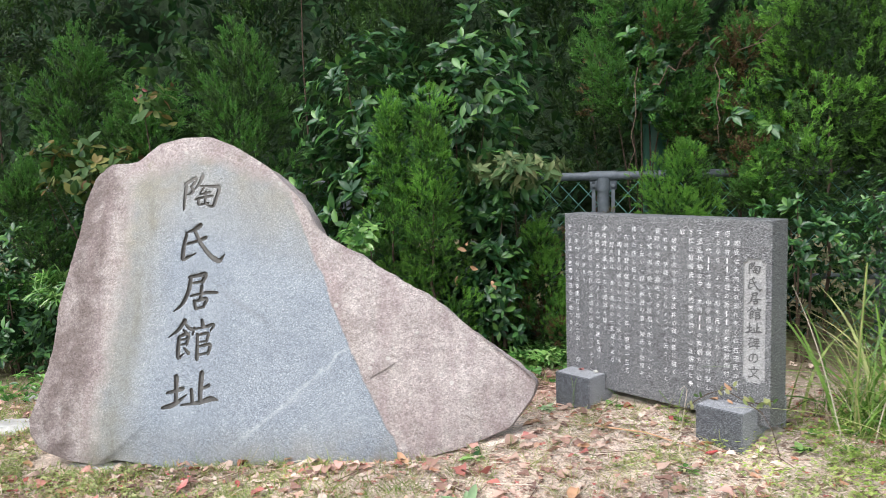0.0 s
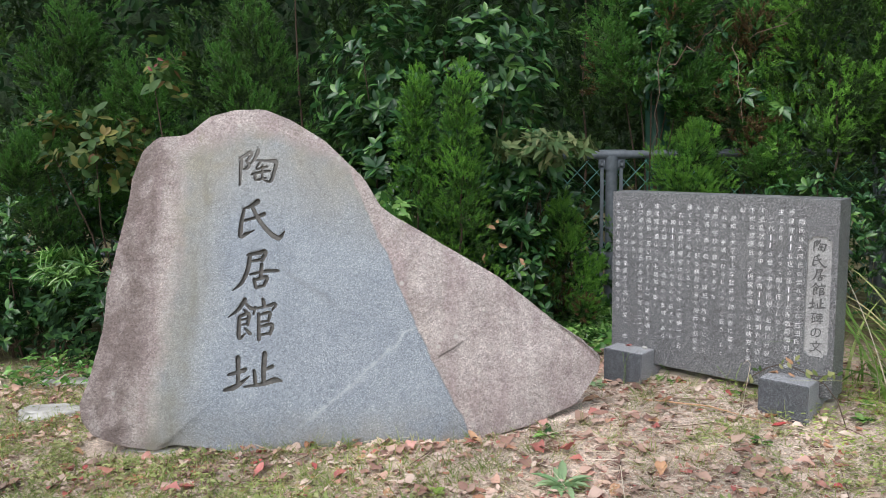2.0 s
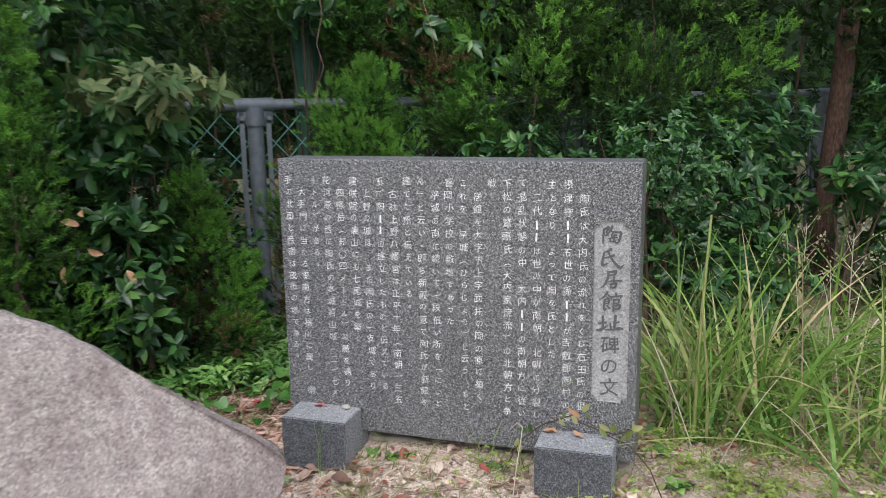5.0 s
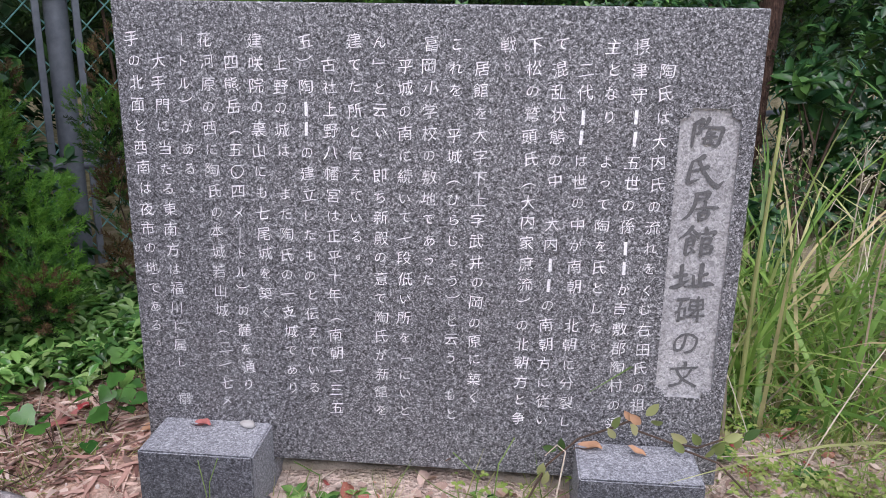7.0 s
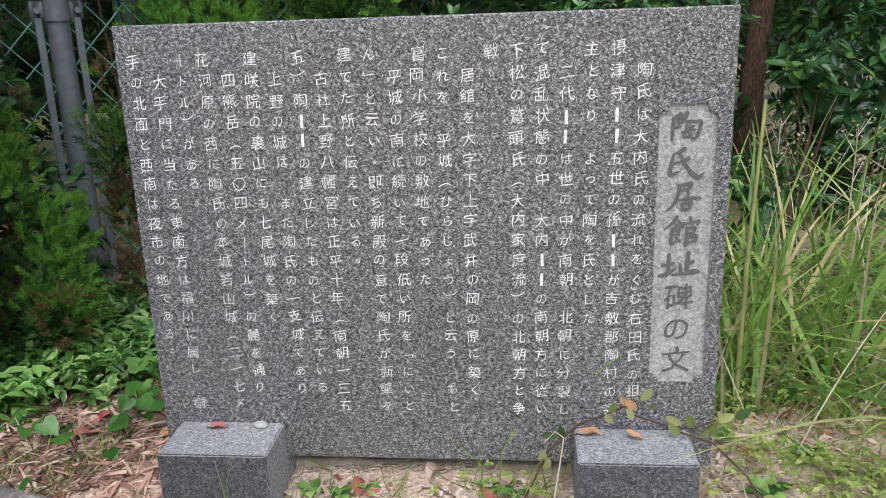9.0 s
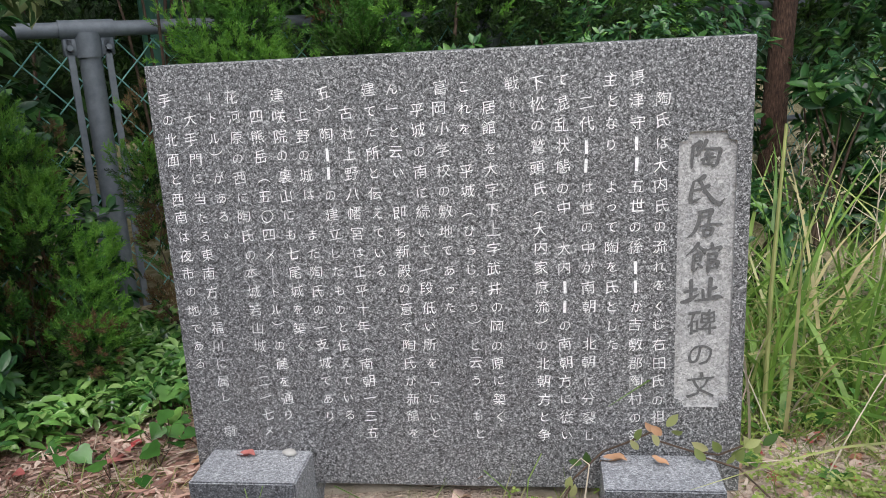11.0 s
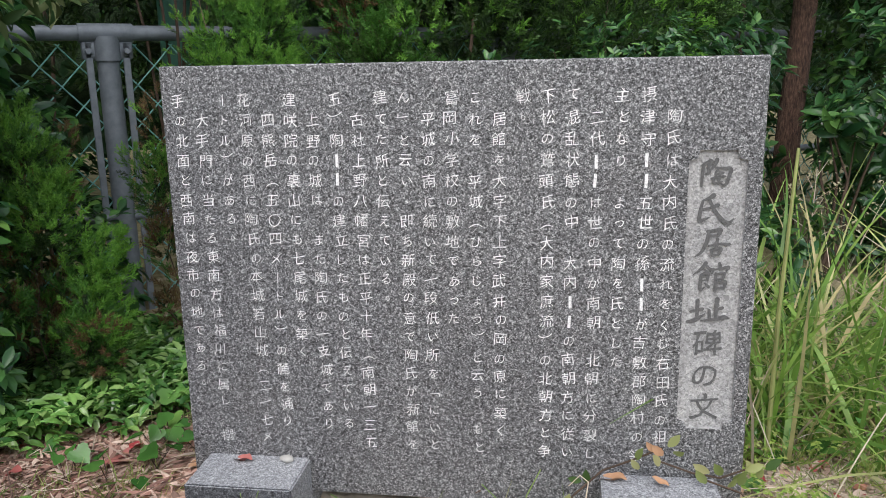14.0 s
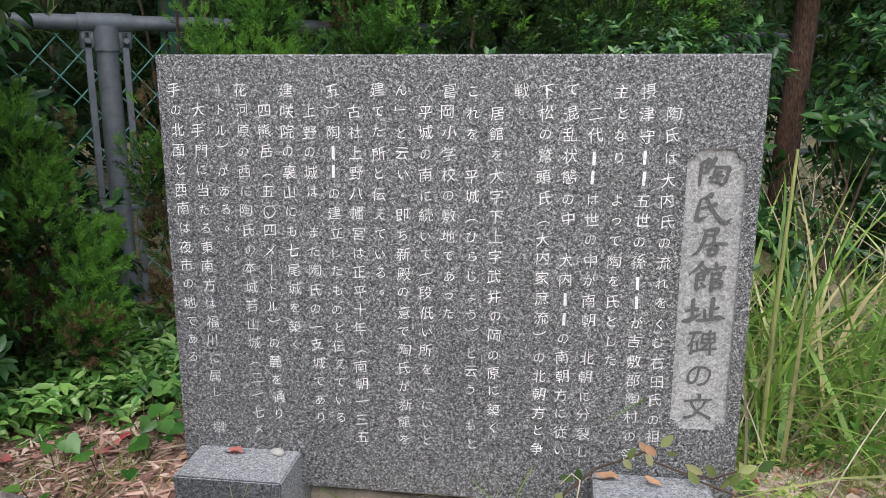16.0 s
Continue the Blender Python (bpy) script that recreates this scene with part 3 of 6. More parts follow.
def character(name, ch, x, z, size, depth, material, parent, m=None):
    """One written character at (x, z) in the plane y = depth, facing -y, its strokes rising to the right. A block stands for an unlettered bar."""
    key = (ch, material.name, size)
    if key not in GLYPH_MESH:
        if ch == "█":
            v, f = np.array([(-0.10, -0.44), (0.10, -0.44), (0.10, 0.44), (-0.10, 0.44)]), np.array([(0, 1, 2), (0, 2, 3)])
        else:
            v, f = glyph(ch, 0.008 if material is PANEL_SHADE else -0.006)
            v = v @ BRUSH.T
            wave = np.array([(noise.noise(Vector((a * 3.1, b * 3.1, ord(ch) % 97))), noise.noise(Vector((a * 3.1, b * 3.1, ord(ch) % 89 + 200.0)))) for a, b in v])
            v = v + 0.07 * wave
        GLYPH_MESH[key] = mesh_of(name, np.column_stack([v[:, 0] * size, np.zeros(len(v)), v[:, 1] * size]), f, material, smooth=False)
    ob = part(name, GLYPH_MESH[key], None, parent)
    ob.matrix_basis = pose(x, depth, z, 0, rng.normal(0, 3.0), 0)
    return ob


# brush strokes of the title's five characters on a ten-unit cell: across, up, width
BRUSH_STROKES = {
    "陶": ([[(-4.3, 2.4, 0.7), (-2.9, 3.2, 1.1), (-1.6, 3.8, 1.3), (-1.9, 2.7, 1.0), (-2.7, 1.6, 0.6)],
           [(-2.8, 1.7, 0.6), (-2.1, 0.7, 1.0), (-2.6, -0.2, 0.9), (-3.5, -0.4, 0.4)],
           [(-3.9, 2.6, 0.9), (-4.1, 0.0, 1.0), (-4.3, -4.4, 0.6)]],
          [[(0.2, 4.4, 1.2), (-0.6, 2.4, 0.9), (-1.9, 0.7, 0.4)],
           [(-0.3, 1.8, 0.6), (2.6, 1.6, 0.8), (4.5, 1.3, 1.2), (4.1, -1.0, 1.0), (3.1, -3.7, 0.9), (1.2, -3.2, 0.3)],
           [(0.6, 1.2, 0.8), (-0.3, -0.1, 0.4)], [(-0.2, -0.5, 0.6), (2.3, 0.1, 0.8)],
           [(-1.4, -1.8, 0.6), (1.0, -1.2, 0.8), (3.0, -1.0, 0.6)], [(1.2, 0.2, 0.7), (1.1, -3.0, 0.7)],
           [(-0.6, -1.9, 0.8), (-0.4, -3.2, 0.7), (2.0, -2.8, 0.6)]]),
    "氏": ([[(-0.6, 4.3, 1.4), (-2.2, 3.2, 1.0), (-4.2, 2.5, 0.4)],
           [(-4.0, 2.2, 0.8), (-4.6, -0.8, 1.0), (-4.8, -4.1, 1.2), (-3.6, -3.8, 0.9), (-1.6, -2.9, 0.3)],
           [(-4.2, -0.5, 0.7), (-1.5, 0.2, 0.8), (0.9, 1.1, 1.1)]],
          [[(-1.9, 2.8, 0.9), (-0.3, -0.4, 1.0), (2.2, -3.6, 1.2), (4.2, -4.9, 1.3), (5.0, -4.4, 0.9), (5.8, -3.3, 0.3)]]),
    "居": ([[(-1.6, 3.8, 0.8), (0.8, 4.2, 1.0), (2.5, 4.4, 1.3), (1.8, 2.4, 1.0)], [(-1.4, 2.2, 0.6), (1.9, 2.6, 0.8)],
           [(-1.1, 3.9, 1.0), (-1.6, 0.5, 1.1), (-3.1, -2.9, 0.9), (-5.2, -4.7, 0.3)]],
          [[(-1.1, -1.0, 0.6), (2.5, -0.3, 0.8), (5.6, -0.3, 0.8)], [(1.7, 1.5, 0.9), (1.4, -2.0, 0.9)],
           [(-0.2, -2.2, 0.8), (0.3, -4.3, 0.8)], [(-0.2, -2.4, 0.7), (2.8, -1.8, 1.1), (2.2, -3.8, 0.8)], [(0.3, -4.2, 0.8), (2.2, -3.8, 0.7)]]),
    "館": ([[(-1.9, 4.8, 1.1), (-3.5, 2.5, 0.9), (-5.8, 0.7, 0.3)], [(-2.0, 4.2, 0.5), (-1.0, 3.0, 0.9), (-0.1, 2.5, 0.9)],
           [(-2.2, 2.4, 0.5), (-1.6, 1.8, 0.9)], [(-3.3, 0.6, 0.9), (-3.4, -4.3, 1.0), (-1.9, -3.4, 0.3)],
           [(-3.2, 0.8, 0.7), (-1.1, 1.4, 1.0), (-1.3, -1.2, 0.8)], [(-3.0, -0.1, 0.5), (-1.3, 0.2, 0.6)],
           [(-3.0, -1.3, 0.5), (-1.3, -1.0, 0.6)], [(-2.0, -2.1, 0.5), (-0.8, -3.4, 1.0)]],
          [[(2.3, 4.8, 0.8), (2.6, 3.4, 1.1)], [(0.5, 2.8, 0.8), (0.1, 1.2, 0.5)], [(0.5, 2.5, 0.6), (3.0, 3.0, 0.7), (5.2, 3.4, 1.1), (4.5, 2.0, 0.4)],
           [(1.3, 1.3, 0.8), (1.3, -4.9, 1.0)], [(1.4, 1.0, 0.6), (3.9, 1.4, 0.9), (3.6, -0.6, 0.7)], [(1.4, -0.7, 0.6), (3.6, -0.5, 0.6)],
           [(1.4, -1.9, 0.6), (4.4, -1.4, 1.0), (4.0, -3.7, 0.8)], [(1.4, -3.9, 0.7), (4.0, -3.4, 0.7)]]),
    "址": ([[(-5.7, -0.6, 0.7), (-3.6, -0.1, 1.0), (-1.8, 0.4, 1.1)], [(-3.5, 3.4, 1.2), (-3.5, -3.3, 0.9)],
           [(-6.7, -4.2, 0.8), (-4.0, -3.4, 1.3), (-0.9, -1.2, 0.3)]],
          [[(2.8, 4.1, 1.3), (2.5, 0.0, 1.2), (2.5, -3.2, 1.0)], [(2.8, 0.2, 0.7), (4.6, 1.0, 1.0)], [(0.3, 0.1, 0.9), (0.6, -3.3, 0.9)],
           [(-2.1, -3.6, 0.5), (2.2, -3.1, 1.0), (5.0, -2.3, 1.4), (6.8, -2.6, 0.5)]])}


def stroke_outline(stroke):
    """A brush stroke as its left and right edge, smoothly curved, with rounded ends."""
    p = np.array(stroke, float)
    p = np.vstack([2 * p[0] - p[1], p, 2 * p[-1] - p[-2]])
    c = []
    for i in range(1, len(p) - 2):
        for k in range(6):
            u = k / 6
            c.append(0.5 * (2 * p[i] + (p[i + 1] - p[i - 1]) * u + (2 * p[i - 1] - 5 * p[i] + 4 * p[i + 1] - p[i + 2]) * u * u + (3 * p[i] - p[i - 1] - 3 * p[i + 1] + p[i + 2]) * u ** 3))
    c.append(p[-2])
    c = np.array(c)
    d = np.gradient(c[:, :2], axis=0)
    d /= np.linalg.norm(d, axis=1, keepdims=True) + 1e-9
    c = np.vstack([np.append(c[0, :2] - d[0] * c[0, 2] * 0.45, c[0, 2] * 0.45), c, np.append(c[-1, :2] + d[-1] * c[-1, 2] * 0.45, c[-1, 2] * 0.35)])
    d = np.vstack([d[:1], d, d[-1:]])
    side = np.column_stack([-d[:, 1], d[:, 0]]) * c[:, 2:] * 0.5
    return c[:, :2] + side, c[:, :2] - side


def groove(stroke, x, z, size, front, back, floor):
    """A closed cutter for one brush stroke, narrower at its floor."""
    l, r = stroke_outline(stroke)
    mid = (l + r) / 2
    bm = bmesh.new()
    rows = []
    for q, depth, w in ((l, front, 1.6), (l, back, floor), (r, back, floor), (r, front, 1.6)):
        e = (mid + (q - mid) * w) * size / 10 + (x, z)
        rows.append([bm.verts.new((a, depth, b)) for a, b in e])
    n = len(l)
    for i in range(n - 1):
        for k in range(4):
            a, b = rows[k], rows[(k + 1) % 4]
            bm.faces.new((a[i], a[i + 1], b[i + 1], b[i]))
    bm.faces.new([q[0] for q in rows])
    bm.faces.new([q[-1] for q in rows][::-1])
    bmesh.ops.recalc_face_normals(bm, faces=bm.faces[:])
    return bm


def brushed(name, ch, x, z, size, depth, material, parent, label, width=1.0):
    """One brush-written character as flat strokes, each a hair in front of the last."""
    vs, fs, k = [], [], 0
    for i, stroke in enumerate(BRUSH_STROKES[ch][0] + BRUSH_STROKES[ch][1]):
        l, r = stroke_outline(stroke)
        mid = (l + r) / 2
        l, r = mid + (l - mid) * width, mid + (r - mid) * width
        n = len(l)
        e = np.vstack([l, r]) * size / 10
        vs.append(np.column_stack([e[:, 0], -0.00012 * i - 0.000004 * np.tile(np.arange(n), 2), e[:, 1]]))
        a = np.arange(n - 1)
        fs.append(np.column_stack([a, a + n, a + n + 1, a + 1]) + k)
        k += 2 * n
    ob = part(name, mesh_of(name, np.concatenate(vs), np.concatenate(fs), material, smooth=False), None, parent, label)
    ob.matrix_basis = pose(x, depth, z)
    return ob


def carved_out(me, cutter_bm, cut_material, solver="EXACT"):
    """The mesh with the cutter taken out of it; the cut faces take cut_material."""
    cm = bpy.data.meshes.new("cutter")
    cutter_bm.to_mesh(cm)
    cutter_bm.free()
    for mat in me.materials:
        cm.materials.append(mat)
    if cut_material.name not in me.materials:
        me.materials.append(cut_material)
        cm.materials.append(cut_material)
    cm.polygons.foreach_set("material_index", np.full(len(cm.polygons), len(cm.materials) - 1, np.int32))
    a, b = new("a", me), new("b", cm)
    mod = a.modifiers.new("cut", "BOOLEAN")
    mod.operation, mod.object, mod.solver = "DIFFERENCE", b, solver
    bpy.context.view_layer.update()
    out = bpy.data.meshes.new_from_object(a.evaluated_get(bpy.context.evaluated_depsgraph_get()))
    for o in (a, b):
        bpy.data.objects.remove(o)
    return out


# ---- the boulder with the carved title ----
def boulder():
    # profile of the standing stone seen square on: across, up
    prof = [(-0.66, 0.17), (-0.625, 0.27), (-0.587, 0.42), (-0.574, 0.58), (-0.54, 0.725), (-0.51, 0.85), (-0.494, 0.975), (-0.455, 1.08),
            (-0.40, 1.13), (-0.31, 1.133), (-0.285, 1.143), (-0.214, 1.204), (-0.12, 1.229), (-0.017, 1.23), (0.086, 1.186), (0.21, 1.104),
            (0.31, 1.0), (0.35, 0.955), (0.41, 0.848), (0.46, 0.81), (0.55, 0.757), (0.69, 0.667), (0.834, 0.578), (0.953, 0.48), (1.05, 0.394),
            (1.14, 0.325), (1.205, 0.262), (1.19, 0.21), (1.10, 0.10), (0.926, 0.03), (0.70, -0.02), (0.396, -0.045), (0.078, -0.04),
            (-0.157, -0.012), (-0.30, 0.014), (-0.345, 0.018), (-0.40, 0.0), (-0.507, 0.02), (-0.613, 0.06), (-0.652, 0.11)]
    p = np.array(prof)
    seg = np.linalg.norm(np.roll(p, -1, 0) - p, axis=1)
    s = np.concatenate([[0], np.cumsum(seg)])
    n = 440
    q = np.linspace(0, s[-1], n, endpoint=False)
    pp = np.vstack([p, p[:1]])
    rim = np.column_stack([np.interp(q, s, pp[:, 0]), np.interp(q, s, pp[:, 1])])
    for _ in range(1):
        rim = 0.25 * np.roll(rim, 1, 0) + 0.5 * rim + 0.25 * np.roll(rim, -1, 0)
    mid = np.array((0.12, 0.42))
    rings = []
    rs = np.concatenate([np.linspace(0.02, 0.9, 56), 0.9 + 0.1 * np.sin(np.linspace(0, math.pi / 2, 14)[1:])])
    def relief(u, v, edge):
        right = 0.709 - 0.48 * v + 0.07 * v * v
        left = -0.45 + 0.28 * v - 0.14 * v * v
        out = max(0.0, min(1.0, max((u - right) / 0.05, (left + 0.04 - u) / 0.1, (edge - 0.93) / 0.05)))
        w = Vector((u, v, 0.0))
        bumps = 0.012 * noise.noise(w * 3.2) + 0.005 * noise.noise(w * 9) + 0.003 * abs(noise.noise(w * 23)) + 0.004 * noise.noise(w * 55)
        if 0.56 < u < 0.74:
            bumps += 0.008 * max(0.0, min(1.0, (0.52 * u - 0.022 - v) / 0.008)) * max(0.0, 1 - abs(u - 0.65) / 0.09) * (v > 0.05)
        away = 0.055 * max(0.0, u - right) - (0.012 if u > right else 0.0) * min(1.0, (u - right) / 0.03)
        return out * (bumps + away)
    for r in rs:
        ring = []
        fall = 0.035 * max(0.0, (r - 0.55) / 0.45) ** 2
        for k in range(n):
            u, v = mid + (rim[k] - mid) * r
            ring.append((u, -0.03 + fall + relief(u, v, r), v))
        rings.append(ring)
    # round the rim and over the back
    for j in range(1, 15):
        a = j / 14
        ring = []
        shrink = 1.0 + 0.012 * math.sin(a * math.pi) - 0.9 * max(0.0, a - 0.45) ** 1.3
        for k in range(n):
            u, v = mid + (rim[k] - mid) * shrink
            w = Vector((u * 3, v * 3, a * 2.0))
            bump = (0.03 * noise.noise(w) + 0.014 * noise.noise(w * 3.3) + 0.008 * noise.noise(w * 9)) * math.sin(math.pi * min(1, a * 1.5))
            deep = 0.005 + 0.40 * math.sin(a * math.pi / 2) * max(0.25, min(1.0, (1.25 - u) / 0.9))
            ring.append((u + bump * 0.8 * min(1, a * 4), deep + bump, v + bump * 0.6 * min(1, a * 4)))
        rings.append(ring)
    v = np.array(rings).reshape(-1, 3)
    m = len(rings)
    i = np.arange(m - 1)[:, None] * n + np.arange(n)[None]
    j = np.arange(m - 1)[:, None] * n + (np.arange(n)[None] + 1) % n
    f = np.stack([i, i + n, j + n, j], axis=2).reshape(-1, 4)
    bm = bmesh.new()
    bm.from_mesh(mesh_of("tmp", v, f, BOULDER))
    bm.verts.ensure_lookup_table()
    bm.faces.new([bm.verts[k] for k in range(n)])
    bm.faces.new([bm.verts[(m - 1) * n + k] for k in range(n)])
    bmesh.ops.recalc_face_normals(bm, faces=bm.faces[:])
    for fc in bm.faces:
        fc.smooth = True
    me = bpy.data.meshes.new("stone_body")
    bm.to_mesh(me)
    bm.free()
    me.materials.append(BOULDER)
    title = [("陶", -0.035, 1.0), ("氏", -0.025, 0.808), ("居", -0.047, 0.62), ("館", -0.053, 0.445), ("址", -0.055, 0.262)]
    for ch, x, z in title:
        for k, stroke in enumerate(BRUSH_STROKES[ch][0] + BRUSH_STROKES[ch][1]):
            me = carved_out(me, groove(stroke, x, z, 0.148, -0.06, -0.0165 - 0.00023 * k, 0.75), CARVED, "MANIFOLD")
    face = Matrix((( 0.65966, -0.72350, -0.20349, -1.4025), (0.75157, 0.63502, 0.17860, -1.3962), (0.0, -0.27075, 0.96265, -0.0638), (0, 0, 0, 1)))
    ob = thing("stone_monument", face, "rough pinkish boulder with a smooth blue-grey face and carved characters", "monument")
    body = part("stone_body", me, None, ob)
    for ch, x, z in title:
        brushed("carved_character", ch, x, z, 0.148, -0.0192, CARVED, body, "dark floor of a brush-written carved character", 0.7)
    return ob


boulder()


# ---- the inscribed tablet ----
COLUMNS = ["　陶氏は大内氏の流れをくむ右田氏の祖", "摂津守██五世の孫██が吉敷郡陶村の領", "主となり　よって陶を氏とした。", "　二代██は世の中が南朝　北朝に分裂し",
           "て混乱状態の中　大内██の南朝方に従い", "下松の鷲頭氏（大内家庶流）の北朝方と争", "戦。", "　居館を大字下上字武井の岡の原に築く", "これを　平城（ひらじょう）と云う　もと",
           "富岡小学校の敷地であった", "　平城の南に続いて一段低い所を「にいと", "ん」と云い、即ち新殿の意で陶氏が新館を", "建てた所と伝えている。", "　古社上野八幡宮は正平十年（南朝一三五",
           "五）陶██の建立したものと伝えている", "　上野の城は　また陶氏の一支城であり", "建咲院の裏山にも七尾城を築く", "　四熊岳（五〇四メートル）の麓を通り、", "花河原の西に陶氏の本城若山城（二一七メ",
           "ートル）がある。", "　大手門に当たる東南方は福川に属し　搦", "手の北面と西南は夜市の地である。"]
UPRIGHT = {"（": "︵", "）": "︶", "「": "﹁", "」": "﹂", "ー": "丨"}


def tablet():
    ob = thing("inscribed_tablet", pose(0, 0, 0), "dark grey granite tablet with white carved text on two blocks", "monument")
    body = box(-0.9, 0.0, 0.0, 0.107, 0.062, 0.768, 0.0025, 2)
    me = bpy.data.meshes.new("slab")
    bmesh.ops.recalc_face_normals(body, faces=body.faces[:])
    body.to_mesh(me)
    body.free()
    me.materials.append(SLAB)
    # sunk title panel with stepped corners
    x0, x1, z0, z1, c = -0.103, -0.021, 0.208, 0.637, 0.015
    ring = [(x0 + c, z0), (x1 - c, z0), (x1 - c * 0.8, z0 + c * 0.7), (x1, z0 + c), (x1, z1 - c), (x1 - c * 0.8, z1 - c * 0.8), (x1 - c, z1), (x0 + c, z1), (x0 + c * 0.8, z1 - c * 0.8), (x0, z1 - c), (x0, z0 + c), (x0 + c * 0.8, z0 + c * 0.7)]
    bm = bmesh.new()
    a = [bm.verts.new((x, -0.02, z)) for x, z in ring]
    b = [bm.verts.new((x, 0.006, z)) for x, z in ring]
    bm.faces.new(a)
    bm.faces.new(b[::-1])
    for i in range(len(ring)):
        k = (i + 1) % len(ring)
        bm.faces.new((a[i], b[i], b[k], a[k]))
    bmesh.ops.recalc_face_normals(bm, faces=bm.faces[:])
    slab = part("slab", carved_out(me, bm, HAMMERED), None, ob)
    head = [(ch, -0.0645 + 0.002 * (i % 2), 0.6035 - i * 0.0515) for i, ch in enumerate("陶氏居館址碑の文")]
    for ch, x, z in head:
        if ch in BRUSH_STROKES:
            brushed("panel_character", ch, x, z, 0.045, 0.0045, PANEL_SHADE, slab, "brush-written panel character, its carved shade put into a dark colour", 1.15)
        else:
            tagged(character("panel_character", ch, x, z, 0.044, 0.0045, PANEL_SHADE, slab), "panel character, its carved shade put into a dark colour")
    for i, text in enumerate(COLUMNS):
        x = -0.1275 - 0.03545 * i
        for j, ch in enumerate(text):
            if ch != "　":
                up = 0.007 if ch in "。、" else 0.0
                character("text_character", UPRIGHT.get(ch, ch), x + up + rng.normal(0, 0.0008), 0.7165 - 0.031 * j + up + rng.normal(0, 0.0008), 0.0196 if "\u3040" < ch < "\u30ff" else 0.0226, -0.0005, WHITE, slab)
    for x in (-0.869, -0.217):
        w = 0.176
        sec = [(-0.107, -0.06), (-0.107, 0.124), (-0.002, 0.126), (-0.002, 0.061), (0.109, 0.061), (0.109, 0.124), (0.20, 0.124), (0.20, -0.06)]
        bm = bmesh.new()
        l = [bm.verts.new((x, y, z)) for y, z in sec]
        r = [bm.verts.new((x + w, y, z)) for y, z in sec]
        bm.faces.new(l)
        bm.faces.new(r[::-1])
        for i in range(len(sec)):
            k = (i + 1) % len(sec)
            bm.faces.new((l[i], r[i], r[k], l[k]))
        bmesh.ops.recalc_face_normals(bm, faces=bm.faces[:])
        bmesh.ops.bevel(bm, geom=bm.edges[:], offset=0.0025, segments=2, affect="EDGES")
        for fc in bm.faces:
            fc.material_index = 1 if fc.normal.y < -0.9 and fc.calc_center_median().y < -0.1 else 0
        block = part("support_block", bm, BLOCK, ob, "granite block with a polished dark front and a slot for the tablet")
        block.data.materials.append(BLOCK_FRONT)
    bm = box(-0.885, -0.012, 0.035, 0.12, -0.10, 0.032, 0.01, 2)
    bmesh.ops.subdivide_edges(bm, edges=[e for e in bm.edges if e.calc_length() > 0.05], cuts=8, use_grid_fill=True)
    for vtx in bm.verts:
        vtx.co += Vector((0.5, 1, 0.6)) * 0.008 * noise.noise(vtx.co * 22)
    part("footing", bm, CONCRETE, ob, "rough tan concrete footing", smooth=True)
    return ob


tablet()


# ---- the chain-link fence behind the hedge ----
def fence():
    p0, along = Vector((-1.78, 1.37, 0)), Vector((math.cos(radians(38)), math.sin(radians(38)), 0))
    m = Matrix.Translation(p0) @ Matrix.Rotation(radians(38), 4, "Z")
    ob = thing("chain_link_fence", m, "grey steel fence with green chain-link mesh, half overgrown", "fence")
    top, low = 0.885, 0.27
    for x in (-3.2, -1.6, 0.0, 1.6, 3.2, 4.8):
        post = part("post", tube([(x, 0, -0.35), (x, 0, top - 0.075)], 0.036, 16), GALV, ob, smooth=True)
        for s in (-1, 1):
            bar = part("angle_bar", box(x + s * 0.058 - 0.011, x + s * 0.058 + 0.011, -0.012, 0.0, -0.1, top - 0.03, 0.002, 1), GALV, ob)
            bolt = tube([(x + s * 0.06, -0.026, top - 0.058), (x + s * 0.06, -0.01, top - 0.058)], [0.010, 0.011], 6)
            part("bolt", bolt, GALV, bar)
        cap = joined([tube([(x, 0, top - 0.09), (x, 0, top - 0.01)], 0.042, 16), tube([(x - 0.085, 0, top), (x + 0.085, 0, top)], 0.031, 14), box(x - 0.08, x + 0.08, -0.012, 0.004, top - 0.085, top - 0.02, 0.005, 1)])
        part("tee_fitting", cap, GALV, ob, "cast tee that joins post and rail", smooth=True)
    for z, r in ((top, 0.0255), (low, 0.018)):
        part("rail", tube([(-5.2, 0, z), (6.0, 0, z)], r, 12), GALV, ob, smooth=True)
    # woven mesh: two families of thin bent wires
    wires = []
    pitch, z0, z1 = 0.118, -0.12, top - 0.035
    run = z1 - z0
    tv, tf = [], []
    for s in (-1, 1):
        x = -5.4
        while x < 6.2:
            pts = []
            steps = max(2, int(run / (pitch / 2)))
            for i in range(steps + 1):
                t = i / steps
                pts.append((x + s * t * run * 0.92, 0.006 * (1 if (i + (s > 0)) % 2 else -1), z0 + t * run))
            k = len(tv)
            for (px, py, pz) in pts:
                tv += [(px - 0.0034, py, pz), (px, py - 0.0034, pz + 0.001), (px + 0.0034, py, pz), (px, py + 0.0034, pz - 0.001)]
            for i in range(len(pts) - 1):
                for c in range(4):
                    a = k + i * 4 + c
                    b = k + i * 4 + (c + 1) % 4
                    tf.append((a, b, b + 4, a + 4))
            x += pitch
    tagged(part("wire_mesh", mesh_of("wire_mesh", tv, tf, WIRE), None, ob, "green plastic-coated chain-link mesh"), kind="stuff")
    return ob


fence()


# ---- plants ----
def arrays_join(pairs):
    vs, fs, k = [], [], 0
    for v, f in pairs:
        vs.append(v)
        fs.append(f + k)
        k += len(v)
    return np.concatenate(vs), np.concatenate(fs)


